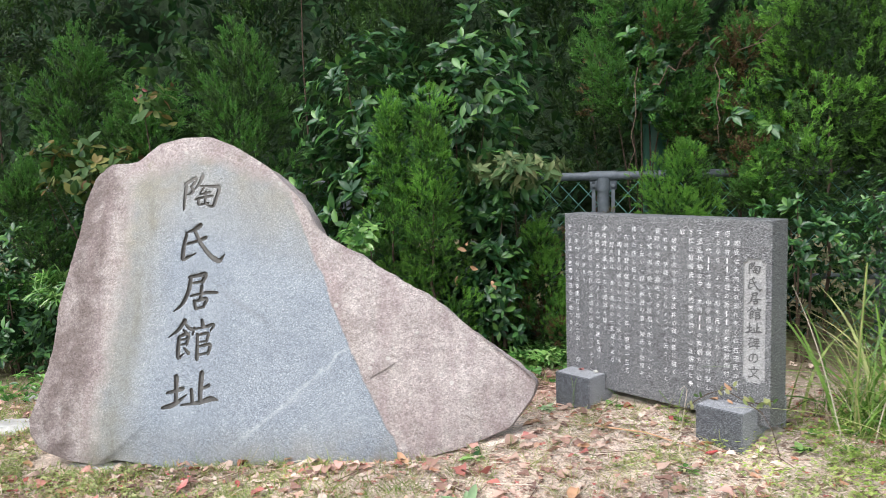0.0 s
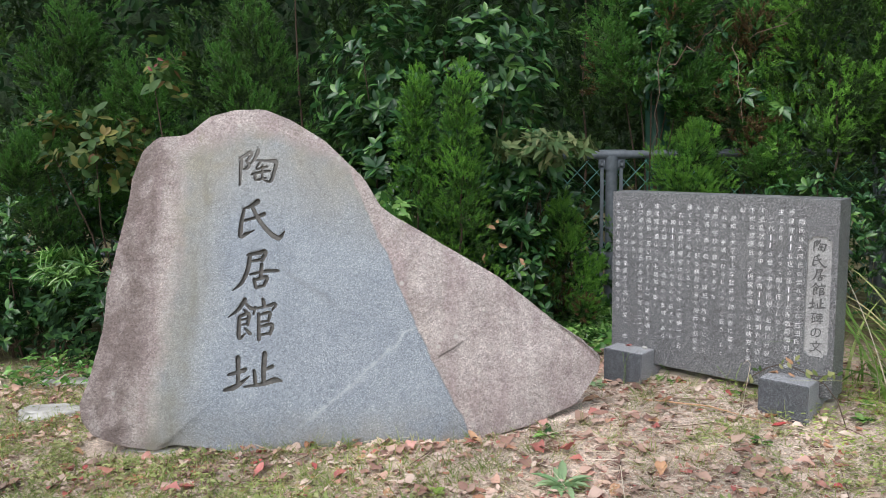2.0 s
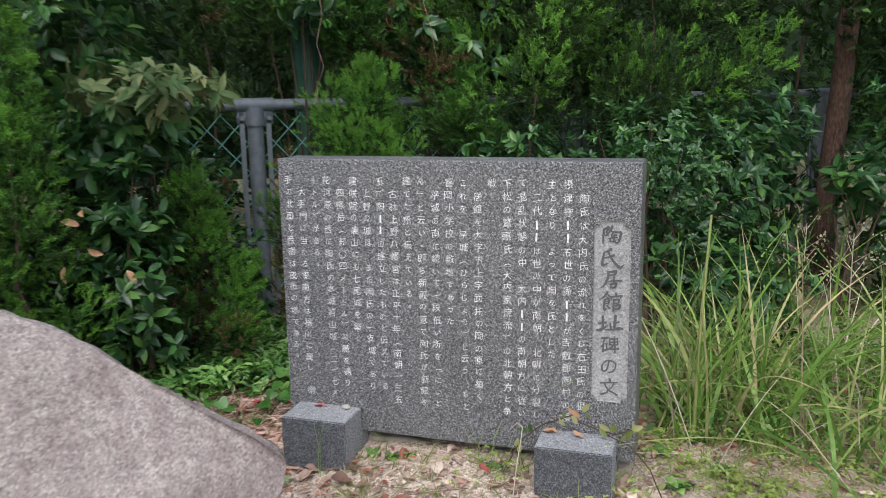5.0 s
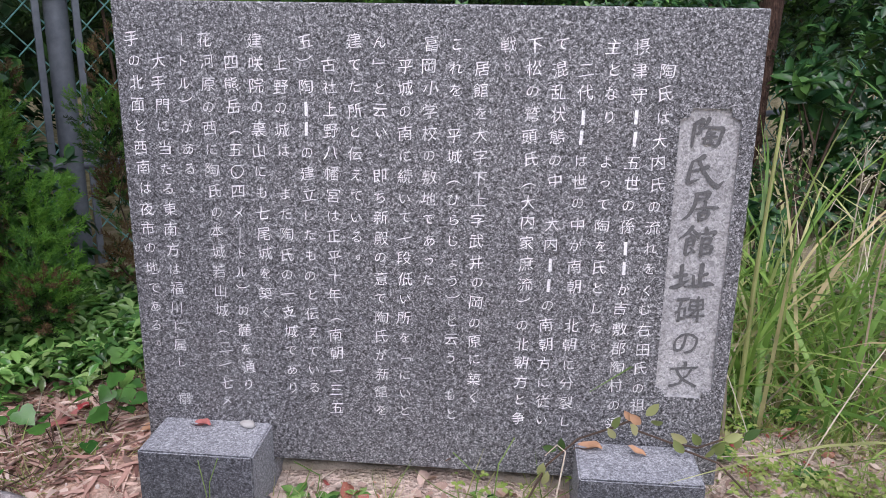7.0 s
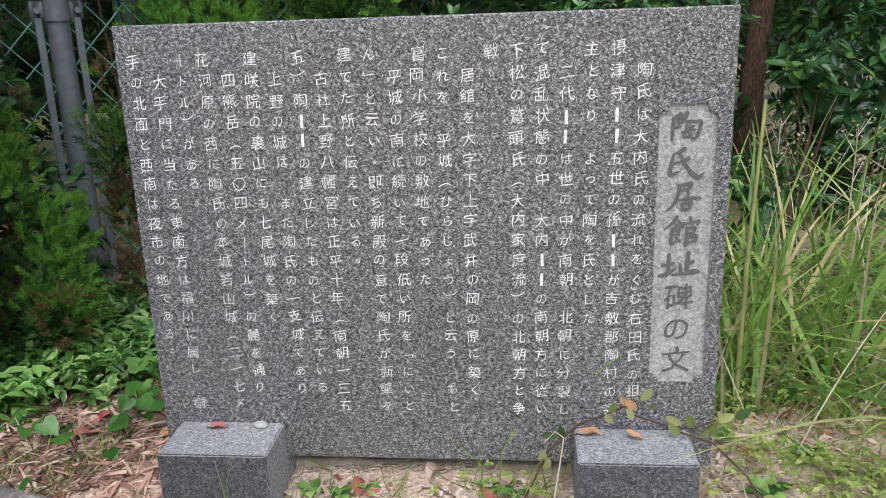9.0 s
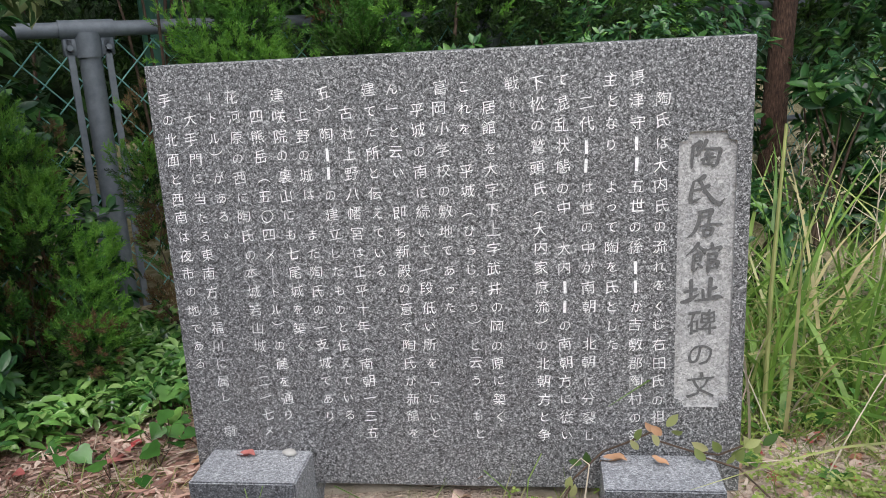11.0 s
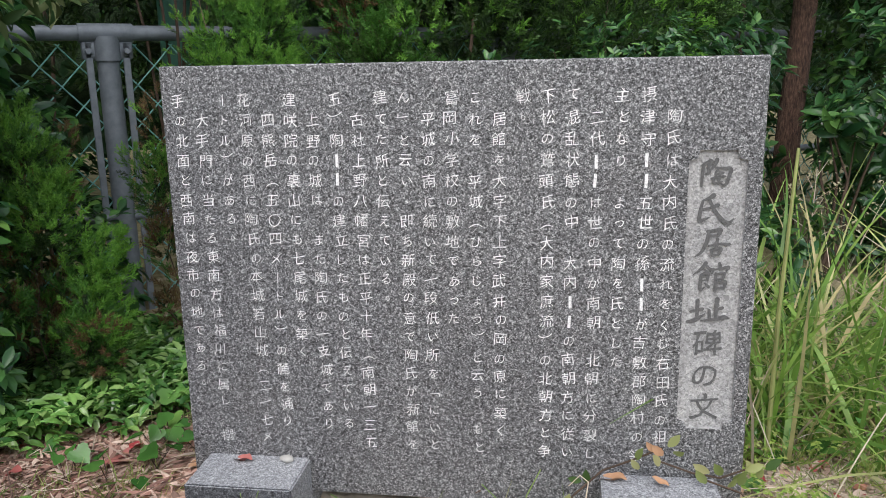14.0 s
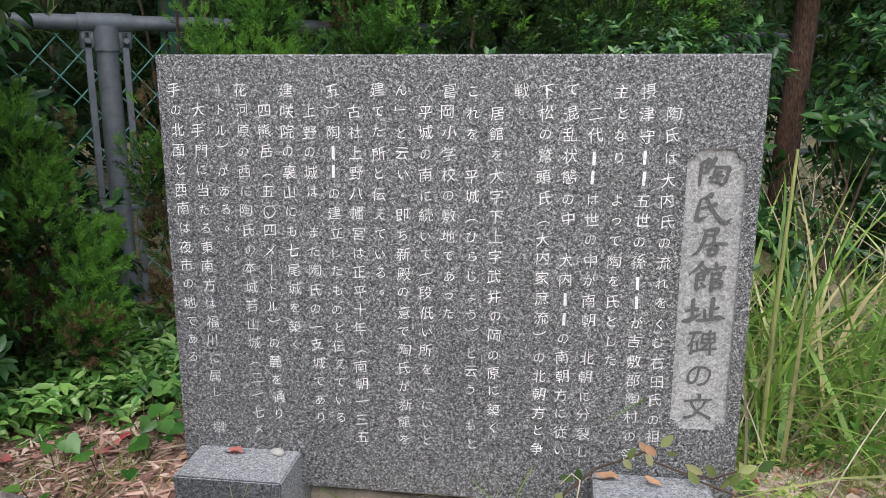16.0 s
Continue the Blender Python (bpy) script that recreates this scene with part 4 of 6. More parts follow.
def conifer(x, y, height, radius, flames, size, tones, label, seed, base=0.05, long=0.22, per=40, full=0.35, stem=0.02, tops=1, dry=0.0, lean=(0.0, 0.0), bough=6, taper=0.75, sprays=FRONDS):
    """A conifer of many flame-shaped plumes on a pointed crown. Each plume is set all round with fine sprays: shade put
    into darker colour within, fresher at its tip.
    tones: the deep shaded, the usual and the fresh foliage, and with a share "dry" the dead one."""
    g = np.random.default_rng(seed)
    z0 = ground_z(x, y)
    ob = thing("conifer", pose(x, y, z0), label, "conifer", "hedge conifers")
    nb = max(4, flames // bough)
    limb = np.arange(flames) * nb // flames
    t = (((np.arange(nb) + g.uniform(0, 1, nb)) / nb) ** 1.15)[limb] + (g.normal(0, 0.045, flames) if bough > 1 else 0.0)
    t = np.clip(t, 0.0, 0.97)
    a = (np.arange(nb) * 2.4 + g.normal(0, 0.4, nb))[limb] + (g.normal(0, 0.26, flames) if bough > 1 else 0.0)
    span = height - base - long * 0.8
    r = radius * (1 - t) ** taper * np.minimum(1, t / 0.3 + full + 0.3) * g.uniform(0.5, 1.0, flames) * g.uniform(0.7, 1.2, nb)[limb]
    foot = np.column_stack([np.cos(a) * r * 0.85 + lean[0] * t, np.sin(a) * r * 0.85 + lean[1] * t, base + t * span])
    axis = np.column_stack([np.cos(a) * (0.75 - 0.6 * t), np.sin(a) * (0.75 - 0.6 * t), np.ones(flames)]) + g.normal(0, 0.16, (flames, 3))
    length = long * g.uniform(0.65, 1.25, flames)
    foot[-tops:, :2] = np.array(lean) + (g.normal(0, 0.03, (tops, 2)) if tops > 1 else 0.0)
    foot[-tops:, 2] = height - long * 1.15
    axis[-tops:] = (0.0, 0.0, 1.0) + g.normal(0, 0.05, (tops, 3))
    length[-tops:] = long * 1.15
    axis /= np.linalg.norm(axis, axis=1, keepdims=True)
    n = flames * per
    ax, ln = np.repeat(axis, per, 0), np.repeat(length, per)
    e1 = np.cross(ax, (0.31, 0.95, 0.05))
    e1 /= np.linalg.norm(e1, axis=1, keepdims=True)
    e2 = np.cross(ax, e1)
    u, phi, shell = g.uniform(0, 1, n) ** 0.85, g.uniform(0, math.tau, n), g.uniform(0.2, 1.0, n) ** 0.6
    out = e1 * np.cos(phi)[:, None] + e2 * np.sin(phi)[:, None]
    wide = ln * 0.36 * np.sin(math.pi * np.clip(0.16 + 0.84 * u, 0, 1)) ** 0.8
    places = np.repeat(foot, per, 0) + ax * (u * ln)[:, None] + out * (wide * shell)[:, None]
    dirs = ax * (0.75 + 0.5 * u)[:, None] + out * (1.15 * (1 - 0.6 * u))[:, None] + g.normal(0, 0.2, (n, 3))
    sizes = size * g.uniform(0.65, 1.15, n) * (1 - 0.3 * u)
    growth_shade = 0.55 * shell + 0.45 * u + g.normal(0, 0.08, n) + np.repeat(g.normal(0, 0.06, flames) + g.normal(0, 0.07, nb)[limb], per)
    # inner sprays get the darkest tone, so the gaps' shade is in the colour
    tone = np.where(growth_shade < 0.48, 0, np.where(growth_shade < 0.68, 1, 2))
    if dry:
        dead = np.repeat(g.uniform(0, 1, flames) < dry, per) & (g.uniform(0, 1, n) < 0.8)
        tone = np.where(dead, 3, tone)
    which = g.integers(0, 3, n)
    turns = turns_to(dirs, g)
    v, f = arrays_join([spread(*sprays[k], places[which == k], turns[which == k], sizes[which == k]) for k in range(3)])
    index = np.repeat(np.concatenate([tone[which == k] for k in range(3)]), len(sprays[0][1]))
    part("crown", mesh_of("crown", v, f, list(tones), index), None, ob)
    bend = [(0.02 * math.sin(3 * i + seed) + lean[0] * i / 6, 0.02 * math.cos(2 * i + seed) + lean[1] * i / 6, i / 6 * height * 0.62 - 0.05 * (i == 0)) for i in range(7)]
    part("trunk", tube(bend, [stem * 0.6 * (1 - 0.13 * i) for i in range(7)], 7), TWIG, ob, smooth=True)
    return ob


def shrub(x, y, z_lo, z_hi, radius, tufts, leaf_len, material, label, seed, shape=LEAF, per=7, stems=5, name="shrub", group="hedge shrubs"):
    """A broad-leaved shrub: stems and whorls of leaves at the twig ends."""
    g = np.random.default_rng(seed)
    z0 = ground_z(x, y)
    ob = thing(name, pose(x, y, z0), label, "shrub", group)
    u = g.normal(0, 1, (tufts, 3))
    u /= np.linalg.norm(u, axis=1, keepdims=True)
    rad = (0.45 + 0.55 * g.uniform(0, 1, tufts) ** 0.6) * (1 + 0.2 * np.sin(4 * u[:, 0] + 3 * u[:, 2] + seed))
    half = (z_hi - z_lo) / 2
    places = np.column_stack([u[:, 0] * rad * radius, u[:, 1] * rad * radius, z_lo + half + u[:, 2] * rad * half])
    places[:, 2] = np.maximum(places[:, 2], 0.02)
    axis = u * (1, 1, 0.5) + (0, 0, 0.75) + g.normal(0, 0.3, (tufts, 3))
    axis /= np.linalg.norm(axis, axis=1, keepdims=True)
    base = np.repeat(places, per, 0) - np.repeat(axis, per, 0) * g.uniform(0, leaf_len * 0.6, (tufts * per, 1))
    ax = np.repeat(axis, per, 0)
    side = np.cross(ax, g.normal(0, 1, ax.shape))
    side /= np.linalg.norm(side, axis=1, keepdims=True)
    dirs = side + ax * g.uniform(0.1, 0.8, (len(ax), 1))
    v, f = spread(*shape, base, turns_to(dirs, g, 0.35, ax), leaf_len * g.uniform(0.6, 1.15, len(ax)))
    part("foliage", mesh_of("foliage", v, f, material), None, ob)
    for i in range(stems):
        p = places[g.integers(0, tufts)]
        a = (g.normal(0, 0.03), g.normal(0, 0.03), -0.06)
        mid = (p[0] * 0.4 + g.normal(0, 0.03), p[1] * 0.4 + g.normal(0, 0.03), p[2] * 0.6)
        part("stem", tube([a, mid, tuple(p)], [0.007, 0.005, 0.002], 6), TWIG, ob, smooth=True)
    return ob


DARK_CON = "dense dark green conifer of the hedge with upswept feathery sprays"
LIGHT_CON = "small bright green conifer with a pointed double tip"
GLOSSY = "evergreen shrub with glossy dark green leaves in whorls"
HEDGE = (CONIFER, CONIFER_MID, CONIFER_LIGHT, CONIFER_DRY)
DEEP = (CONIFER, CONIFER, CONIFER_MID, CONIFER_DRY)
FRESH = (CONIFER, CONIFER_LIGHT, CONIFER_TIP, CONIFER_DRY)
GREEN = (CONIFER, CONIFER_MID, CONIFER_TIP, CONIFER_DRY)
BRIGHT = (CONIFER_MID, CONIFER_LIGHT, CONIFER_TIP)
conifer(-2.03, -0.04, 1.45, 0.23, 54, 0.052, BRIGHT, LIGHT_CON, 1, 0.1, 0.19, 46, bough=1, taper=1.05)
conifer(-1.81, 0.04, 1.42, 0.22, 54, 0.052, BRIGHT, LIGHT_CON, 2, 0.1, 0.19, 46, bough=1, taper=1.05)
conifer(-3.92, -0.98, 1.95, 0.36, 60, 0.085, HEDGE, "green conifer with upswept plumes beside the boulder", 3, 0.6, 0.32, 33)
conifer(-3.52, -1.42, 1.12, 0.28, 46, 0.07, HEDGE, DARK_CON, 22, 0.1, 0.24, 34, stem=0.01)
conifer(-3.55, -0.72, 1.62, 0.36, 50, 0.085, HEDGE, DARK_CON, 4, 0.75, 0.30, 30)
conifer(-3.0, -0.36, 1.84, 0.36, 64, 0.08, HEDGE, DARK_CON, 5, 0.55, 0.30, 33)
conifer(-2.75, 0.75, 2.75, 0.55, 84, 0.11, DEEP, DARK_CON, 6, 0.7, 0.42, 28)
conifer(-1.28, 1.42, 1.14, 0.22, 44, 0.06, FRESH, "bright green young conifer behind the tablet", 7, 0.55, 0.22, 44, sprays=FINE_FRONDS)
conifer(-1.62, 1.62, 2.6, 0.42, 70, 0.10, HEDGE, "tall green conifer with hanging boughs above the fence", 8, 1.15, 0.38, 30, dry=0.12)
conifer(-1.15, 1.85, 1.9, 0.40, 46, 0.09, HEDGE, "thin conifer with many dead brown sprays behind the fence", 18, 0.9, 0.30, 30, dry=0.5)
conifer(-0.62, 1.80, 2.35, 0.52, 100, 0.085, GREEN, "tall bushy green conifer behind the tablet", 9, 0.8, 0.34, 31, tops=3)
conifer(-0.12, 2.05, 2.3, 0.5, 90, 0.085, GREEN, "tall bushy green conifer behind the tablet", 19, 0.8, 0.34, 29, tops=3)
conifer(-0.92, 1.62, 1.08, 0.20, 26, 0.06, HEDGE, "low green conifer bough behind the tablet", 20, 0.7, 0.2, 36)
conifer(-1.55, 0.54, 0.74, 0.17, 50, 0.055, FRESH, "low green conifer before the fence with dry inner sprays", 10, 0.08, 0.18, 42, dry=0.2, stem=0.0035, sprays=FINE_FRONDS)
conifer(-1.40, 0.94, 0.80, 0.07, 20, 0.05, FRESH, "thin low conifer before the fence with dry brown sprays", 11, 0.14, 0.17, 32, dry=0.4, stem=0.006, full=0.6, sprays=FINE_FRONDS)
conifer(0.6, 3.1, 4.6, 0.95, 56, 0.22, DEEP, DARK_CON, 12, 0.7, 0.75, 22)
conifer(1.8, 3.2, 4.6, 1.0, 56, 0.22, DEEP, DARK_CON, 13, 0.3, 0.75, 22)
conifer(-3.9, 0.6, 4.6, 1.0, 56, 0.22, DEEP, DARK_CON, 14, 0.2, 0.75, 22)
conifer(-2.75, 2.5, 4.6, 0.9, 56, 0.22, DEEP, DARK_CON, 15, 0.25, 0.75, 22)
conifer(-0.6, 2.9, 4.6, 0.9, 56, 0.22, DEEP, DARK_CON, 16, 0.25, 0.75, 22)
conifer(-5.0, -1.2, 4.6, 1.0, 56, 0.22, DEEP, DARK_CON, 17, 0.1, 0.75, 22)
shrub(-2.35, 0.05, 0.30, 1.35, 0.40, 230, 0.085, BROAD, GLOSSY, 21)
shrub(-2.48, 0.12, 0.9, 1.85, 0.36, 170, 0.075, BROAD, GLOSSY, 72)
shrub(-2.15, 0.62, 0.8, 2.0, 0.42, 240, 0.085, BROAD, GLOSSY, 22)
shrub(-1.78, 0.52, 0.70, 1.15, 0.24, 100, 0.08, BROAD, GLOSSY, 23)
shrub(-1.50, 0.42, 0.94, 1.10, 0.25, 46, 0.065, PALE, "pale, wilted leaf tufts at the end of a branch", 24, leaf_shape(0.4, 0.1, 0.5, 3), 6, stems=0)
shrub(-1.64, 0.33, 0.94, 1.10, 0.18, 24, 0.065, PALE, "pale, wilted leaf tufts at the end of a branch", 69, leaf_shape(0.4, 0.1, 0.5, 3), 6, stems=0)
shrub(-1.74, 1.12, 0.0, 0.5, 0.13, 46, 0.06, BROAD, GLOSSY, 70, stems=2)
shrub(-1.86, 1.02, 0.50, 0.84, 0.17, 44, 0.06, BROAD, "evergreen shrub with dark glossy leaves before the fence", 76, OVAL_LEAF, per=5, stems=2)
shrub(-1.60, 1.55, 1.2, 1.9, 0.24, 110, 0.075, BROAD, GLOSSY, 63)
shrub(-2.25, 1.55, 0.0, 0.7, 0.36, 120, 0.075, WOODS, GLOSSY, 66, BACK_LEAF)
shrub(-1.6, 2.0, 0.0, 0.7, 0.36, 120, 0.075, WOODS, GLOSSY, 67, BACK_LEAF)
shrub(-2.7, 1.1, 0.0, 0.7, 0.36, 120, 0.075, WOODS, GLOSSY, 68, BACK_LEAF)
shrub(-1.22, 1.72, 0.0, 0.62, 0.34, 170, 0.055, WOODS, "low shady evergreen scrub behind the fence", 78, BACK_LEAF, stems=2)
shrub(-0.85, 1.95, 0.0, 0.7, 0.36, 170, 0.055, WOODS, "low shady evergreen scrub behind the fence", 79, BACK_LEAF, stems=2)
shrub(0.02, 1.35, 0.55, 1.02, 0.3, 280, 0.027, BROAD, "evergreen shrub with small fresh green leaves behind the tablet", 71, stems=4)
shrub(-3.9, -1.75, 0.0, 0.75, 0.34, 130, 0.07, BROAD, GLOSSY, 64)
shrub(-3.45, -1.55, 0.0, 0.5, 0.24, 90, 0.06, BROAD, GLOSSY, 65)
shrub(-1.95, 0.62, 0.0, 0.75, 0.28, 170, 0.075, BROAD, GLOSSY, 25)
shrub(-2.3, -0.25, 0.0, 0.6, 0.3, 120, 0.075, BROAD, GLOSSY, 26)
shrub(-3.32, -1.06, 0.82, 1.30, 0.30, 60, 0.075, YELLOWING, "broad-leaved shrub with yellowing leaves", 27, OVAL_LEAF, stems=2)
shrub(-3.75, -1.3, 0.0, 0.95, 0.42, 110, 0.062, BROAD, GLOSSY, 28)
reddened = shrub(-3.0, -0.75, 0.0, 1.1, 0.40, 150, 0.068, BROAD, GLOSSY, 29)
shrub(-0.6, 1.45, 0.35, 0.93, 0.34, 170, 0.05, BROAD, GLOSSY, 31)
shrub(-0.15, 1.62, 0.05, 0.94, 0.42, 520, 0.030, BROAD, GLOSSY, 32)
shrub(1.25, 2.95, 0.1, 1.5, 0.55, 260, 0.06, BROAD, GLOSSY, 33, BACK_LEAF)
shrub(1.35, 2.6, 0.0, 1.6, 0.7, 230, 0.06, BROAD, GLOSSY, 34, BACK_LEAF)
shrub(0.74, 1.95, 0.52, 0.70, 0.17, 12, 0.11, BROAD, "shrub with long leathery leaves", 35, leaf_shape(0.32, 0.07, 0.16, 6), per=7)
shrub(-3.30, -1.36, 0.36, 0.56, 0.15, 46, 0.09, COVER, "young conifer-like shrub with long narrow bright leaves", 36, leaf_shape(0.13, 0.05, 0.2, 3), 16, stems=1)
shrub(-3.0, -1.1, 0.0, 0.55, 0.28, 130, 0.07, BROAD, GLOSSY, 57)
shrub(-1.97, -0.30, 0.64, 0.80, 0.12, 14, 0.075, COVER, "light green whorls of young leaves beside the boulder", 61, stems=2)
shrub(-2.75, -0.95, 0.0, 0.7, 0.28, 130, 0.07, BROAD, GLOSSY, 58)
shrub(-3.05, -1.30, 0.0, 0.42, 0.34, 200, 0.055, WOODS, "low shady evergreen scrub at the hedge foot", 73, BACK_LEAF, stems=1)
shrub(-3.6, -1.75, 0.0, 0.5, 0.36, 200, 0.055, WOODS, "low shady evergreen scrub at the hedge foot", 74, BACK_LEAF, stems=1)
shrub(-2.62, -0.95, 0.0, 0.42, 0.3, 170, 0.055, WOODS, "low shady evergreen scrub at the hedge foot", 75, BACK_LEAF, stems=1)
shrub(-4.6, -2.1, 0.0, 1.8, 0.7, 220, 0.09, BROAD, GLOSSY, 37, BACK_LEAF)
shrub(2.4, 2.6, 0.0, 1.8, 0.8, 180, 0.1, BROAD, GLOSSY, 38, BACK_LEAF)
shrub(-1.1, 2.05, 0.9, 1.9, 0.5, 220, 0.09, BROAD, GLOSSY, 39, BACK_LEAF)
webbed = shrub(-1.80, 0.36, 0.0, 0.74, 0.24, 190, 0.065, BROAD, GLOSSY, 40)
shrub(-1.64, 0.34, 0.0, 0.82, 0.17, 120, 0.06, BROAD, GLOSSY, 62)
shrub(1.0, 2.2, 0.0, 1.0, 0.38, 200, 0.07, BROAD, GLOSSY, 50)
shrub(0.45, 2.75, 0.0, 1.0, 0.38, 200, 0.07, BROAD, GLOSSY, 59, BACK_LEAF)
shrub(-2.02, 0.0, 0.0, 0.55, 0.25, 130, 0.07, BROAD, GLOSSY, 51)
shrub(0.22, 2.25, 0.0, 1.15, 0.42, 230, 0.075, BROAD, GLOSSY, 52, BACK_LEAF)
shrub(0.30, 1.18, 0.0, 0.48, 0.26, 150, 0.05, BROAD, GLOSSY, 77, stems=3)
shrub(0.15, 1.5, 0.0, 0.6, 0.25, 110, 0.06, BROAD, GLOSSY, 53)
shrub(1.1, 2.2, 0.0, 0.6, 0.35, 130, 0.06, BROAD, GLOSSY, 54)
shrub(-3.05, -0.86, 1.20, 1.58, 0.14, 14, 0.08, YELLOWING, "broad-leaved shrub with yellowing leaves", 55, OVAL_LEAF, per=5, stems=1)
shrub(-3.50, -1.25, 0.95, 1.25, 0.2, 16, 0.075, YELLOWING, "broad-leaved shrub with yellowing leaves", 56, OVAL_LEAF, stems=1)

for i in range(9):
    s = i / 8
    fx, fy = -4.2 + 4.0 * s + 0.1 * math.sin(5 * i), -1.3 + 3.5 * s + 0.1 * math.cos(3 * i)
    if fx < -2.0 or fx > -0.7:
        shrub(fx, fy, 0.0, 0.75 + 0.2 * (i % 3), 0.36, 210, 0.07, BROAD, GLOSSY, 200 + i, BACK_LEAF, stems=3)


# ---- ground cover, grass, litter ----
def scatter(count, inside, g, x=(-4.5, 2.5), y=(-3.2, 2.4)):
    """Random places on the ground where inside(x, y) allows, by its chance."""
    out = []
    while len(out) < count:
        px, py = g.uniform(*x), g.uniform(*y)
        if g.uniform() < inside(px, py):
            out.append((px, py, ground_z(px, py)))
    return np.array(out)


def hedge_side(px, py):
    """Distance of a place behind the front line of the hedge."""
    return (py - 0.30) * 0.79 - (px + 1.5) * 0.62


def on_things(px, py):
    u = (px + 1.4025) * 0.66 + (py + 1.3962) * 0.752
    w = -(px + 1.4025) * 0.752 + (py + 1.3962) * 0.66
    return (-0.68 < u < 1.18 and -0.02 < w < 0.45) or (-0.91 < px < 0.01 and -0.0 < py < 0.12)


def faded(px, py):
    """Soft falling-off of the litter and thin grass away from the monument."""
    d = math.hypot(px + 0.75, (py + 0.9) * 1.05)
    return max(0.0, min(1.0, (3.3 - d) / 1.6)) ** 1.5


def ground_cover():
    g = np.random.default_rng(41)
    def inside(px, py):
        h = hedge_side(px, py) + 0.75 * max(0.0, min(1.0, (-1.95 - px) / 0.3))
        if on_things(px, py) or px > 0.1:
            return 0
        thin = 1 - 0.86 * max(0.0, min(1.0, (-1.75 - px) / 0.3))
        n = 0.6 + noise.noise(Vector((px * 5, py * 5, 33.0)))
        return thin * max(0, min(1, (h + 0.12) / 0.15)) * max(0.35, min(1, n + 0.2)) if h < 0.9 else 0.25 * thin
    pl = scatter(12500, inside, g, (-3.1, -0.7), (-1.8, 1.1))
    pl[:, 2] += g.uniform(0.01, 0.09, len(pl))
    dirs = np.column_stack([g.normal(0, 1, (len(pl), 2)), g.uniform(-0.5, 0.9, len(pl))])
    v, f = spread(*leaf_shape(0.44, 0.12, 0.25, 3), pl, turns_to(dirs, g, 0.5), g.uniform(0.024, 0.056, len(pl)))
    def beside(px, py):
        n = 0.5 + noise.noise(Vector((px * 4, py * 4, 53.0)))
        return max(0.0, min(1.0, n)) * max(0.0, min(1.0, (py - 0.25) / 0.25)) if not on_things(px, py) else 0
    pr = scatter(3000, beside, g, (0.0, 1.3), (0.2, 1.6))
    pr[:, 2] += g.uniform(0.005, 0.08, len(pr))
    dr = np.column_stack([g.normal(0, 1, (len(pr), 2)), g.uniform(-0.4, 0.8, len(pr))])
    v, f = arrays_join([(v, f), spread(*leaf_shape(0.55, 0.12, 0.25, 2), pr, turns_to(dr, g, 0.6), g.uniform(0.016, 0.036, len(pr)))])
    tagged(new("ground_cover", mesh_of("ground_cover", v, f, COVER)), "low bright green creeping plants along the hedge foot", "ground cover", kind="stuff")


ground_cover()


def blade_shape(rows=6, width=0.02, droop=0.5):
    v, f = [], []
    for i in range(rows + 1):
        t = i / rows
        w = width * 0.5 * (1 - t ** 2.2) + 0.0008
        v += [(-w, t * (1 - 0.25 * droop * t), -droop * t ** 2.4), (w, t * (1 - 0.25 * droop * t), -droop * t ** 2.4)]
    for i in range(rows):
        a = 2 * i
        f.append((a, a + 1, a + 3, a + 2))
    return np.array(v), np.array(f)


BLADES = {}


def tall_grass(x, y, count, height, seed, label, reach=0.12, material=GRASS):
    g = np.random.default_rng(seed)
    pl = np.column_stack([g.normal(0, reach, (count, 2)), np.zeros(count)])
    for p in pl:
        p[2] = ground_z(x + p[0], y + p[1]) - ground_z(x, y) - 0.01
    a = g.uniform(0, math.tau, count)
    lean = g.uniform(0.05, 0.9, count) ** 1.2
    dirs = np.column_stack([np.cos(a) * lean, np.sin(a) * lean, np.ones(count)])
    slim = 0.35 if material is STRAW else 0.85
    shapes = [blade_shape(8, w * slim, d) for w, d in ((0.017, 0.15), (0.022, 0.5), (0.026, 0.95))]
    which = g.integers(0, 3, count)
    turns = turns_to(dirs, g, 0.5)
    sizes = height * g.uniform(0.3, 1.15, count)
    ob = thing("grass_clump", pose(x, y, ground_z(x, y)), label, "grass", "tall grass clumps")
    for k in range(3):
        if (material.name, k) not in BLADES:
            BLADES[material.name, k] = mesh_of("blade", *shapes[k], material)
    for p, k, r, size in zip(pl, which, turns, sizes):
        blade = new("blade", BLADES[material.name, k])
        blade.parent = ob
        blade.matrix_basis = Matrix.Translation(p) @ Matrix(r.tolist()).to_4x4() @ Matrix.Scale(size, 4)
    return ob


for i, (x, y, c, h) in enumerate([(0.13, 0.42, 90, 0.62), (0.30, 0.60, 110, 0.6), (0.50, 0.40, 90, 0.55), (0.62, 0.80, 130, 0.6), (0.88, 0.62, 110, 0.55), (0.30, 0.98, 120, 0.62), (0.95, 1.05, 130, 0.6), (1.2, 0.85, 110, 0.55), (0.12, 0.72, 70, 0.6), (1.5, 1.2, 120, 0.55), (0.62, 1.3, 110, 0.55), (1.25, 1.55, 130, 0.55), (1.9, 1.0, 120, 0.55), (0.07, 0.58, 60, 0.5), (0.06, 0.85, 70, 0.55), (0.2, 0.78, 80, 0.55), (0.12, 1.1, 80, 0.5)]):
    tall_grass(x, y, int(c * 0.64), h, 60 + i, "clump of tall arching green grass beside the tablet", 0.06 + 0.04 * (i % 4))

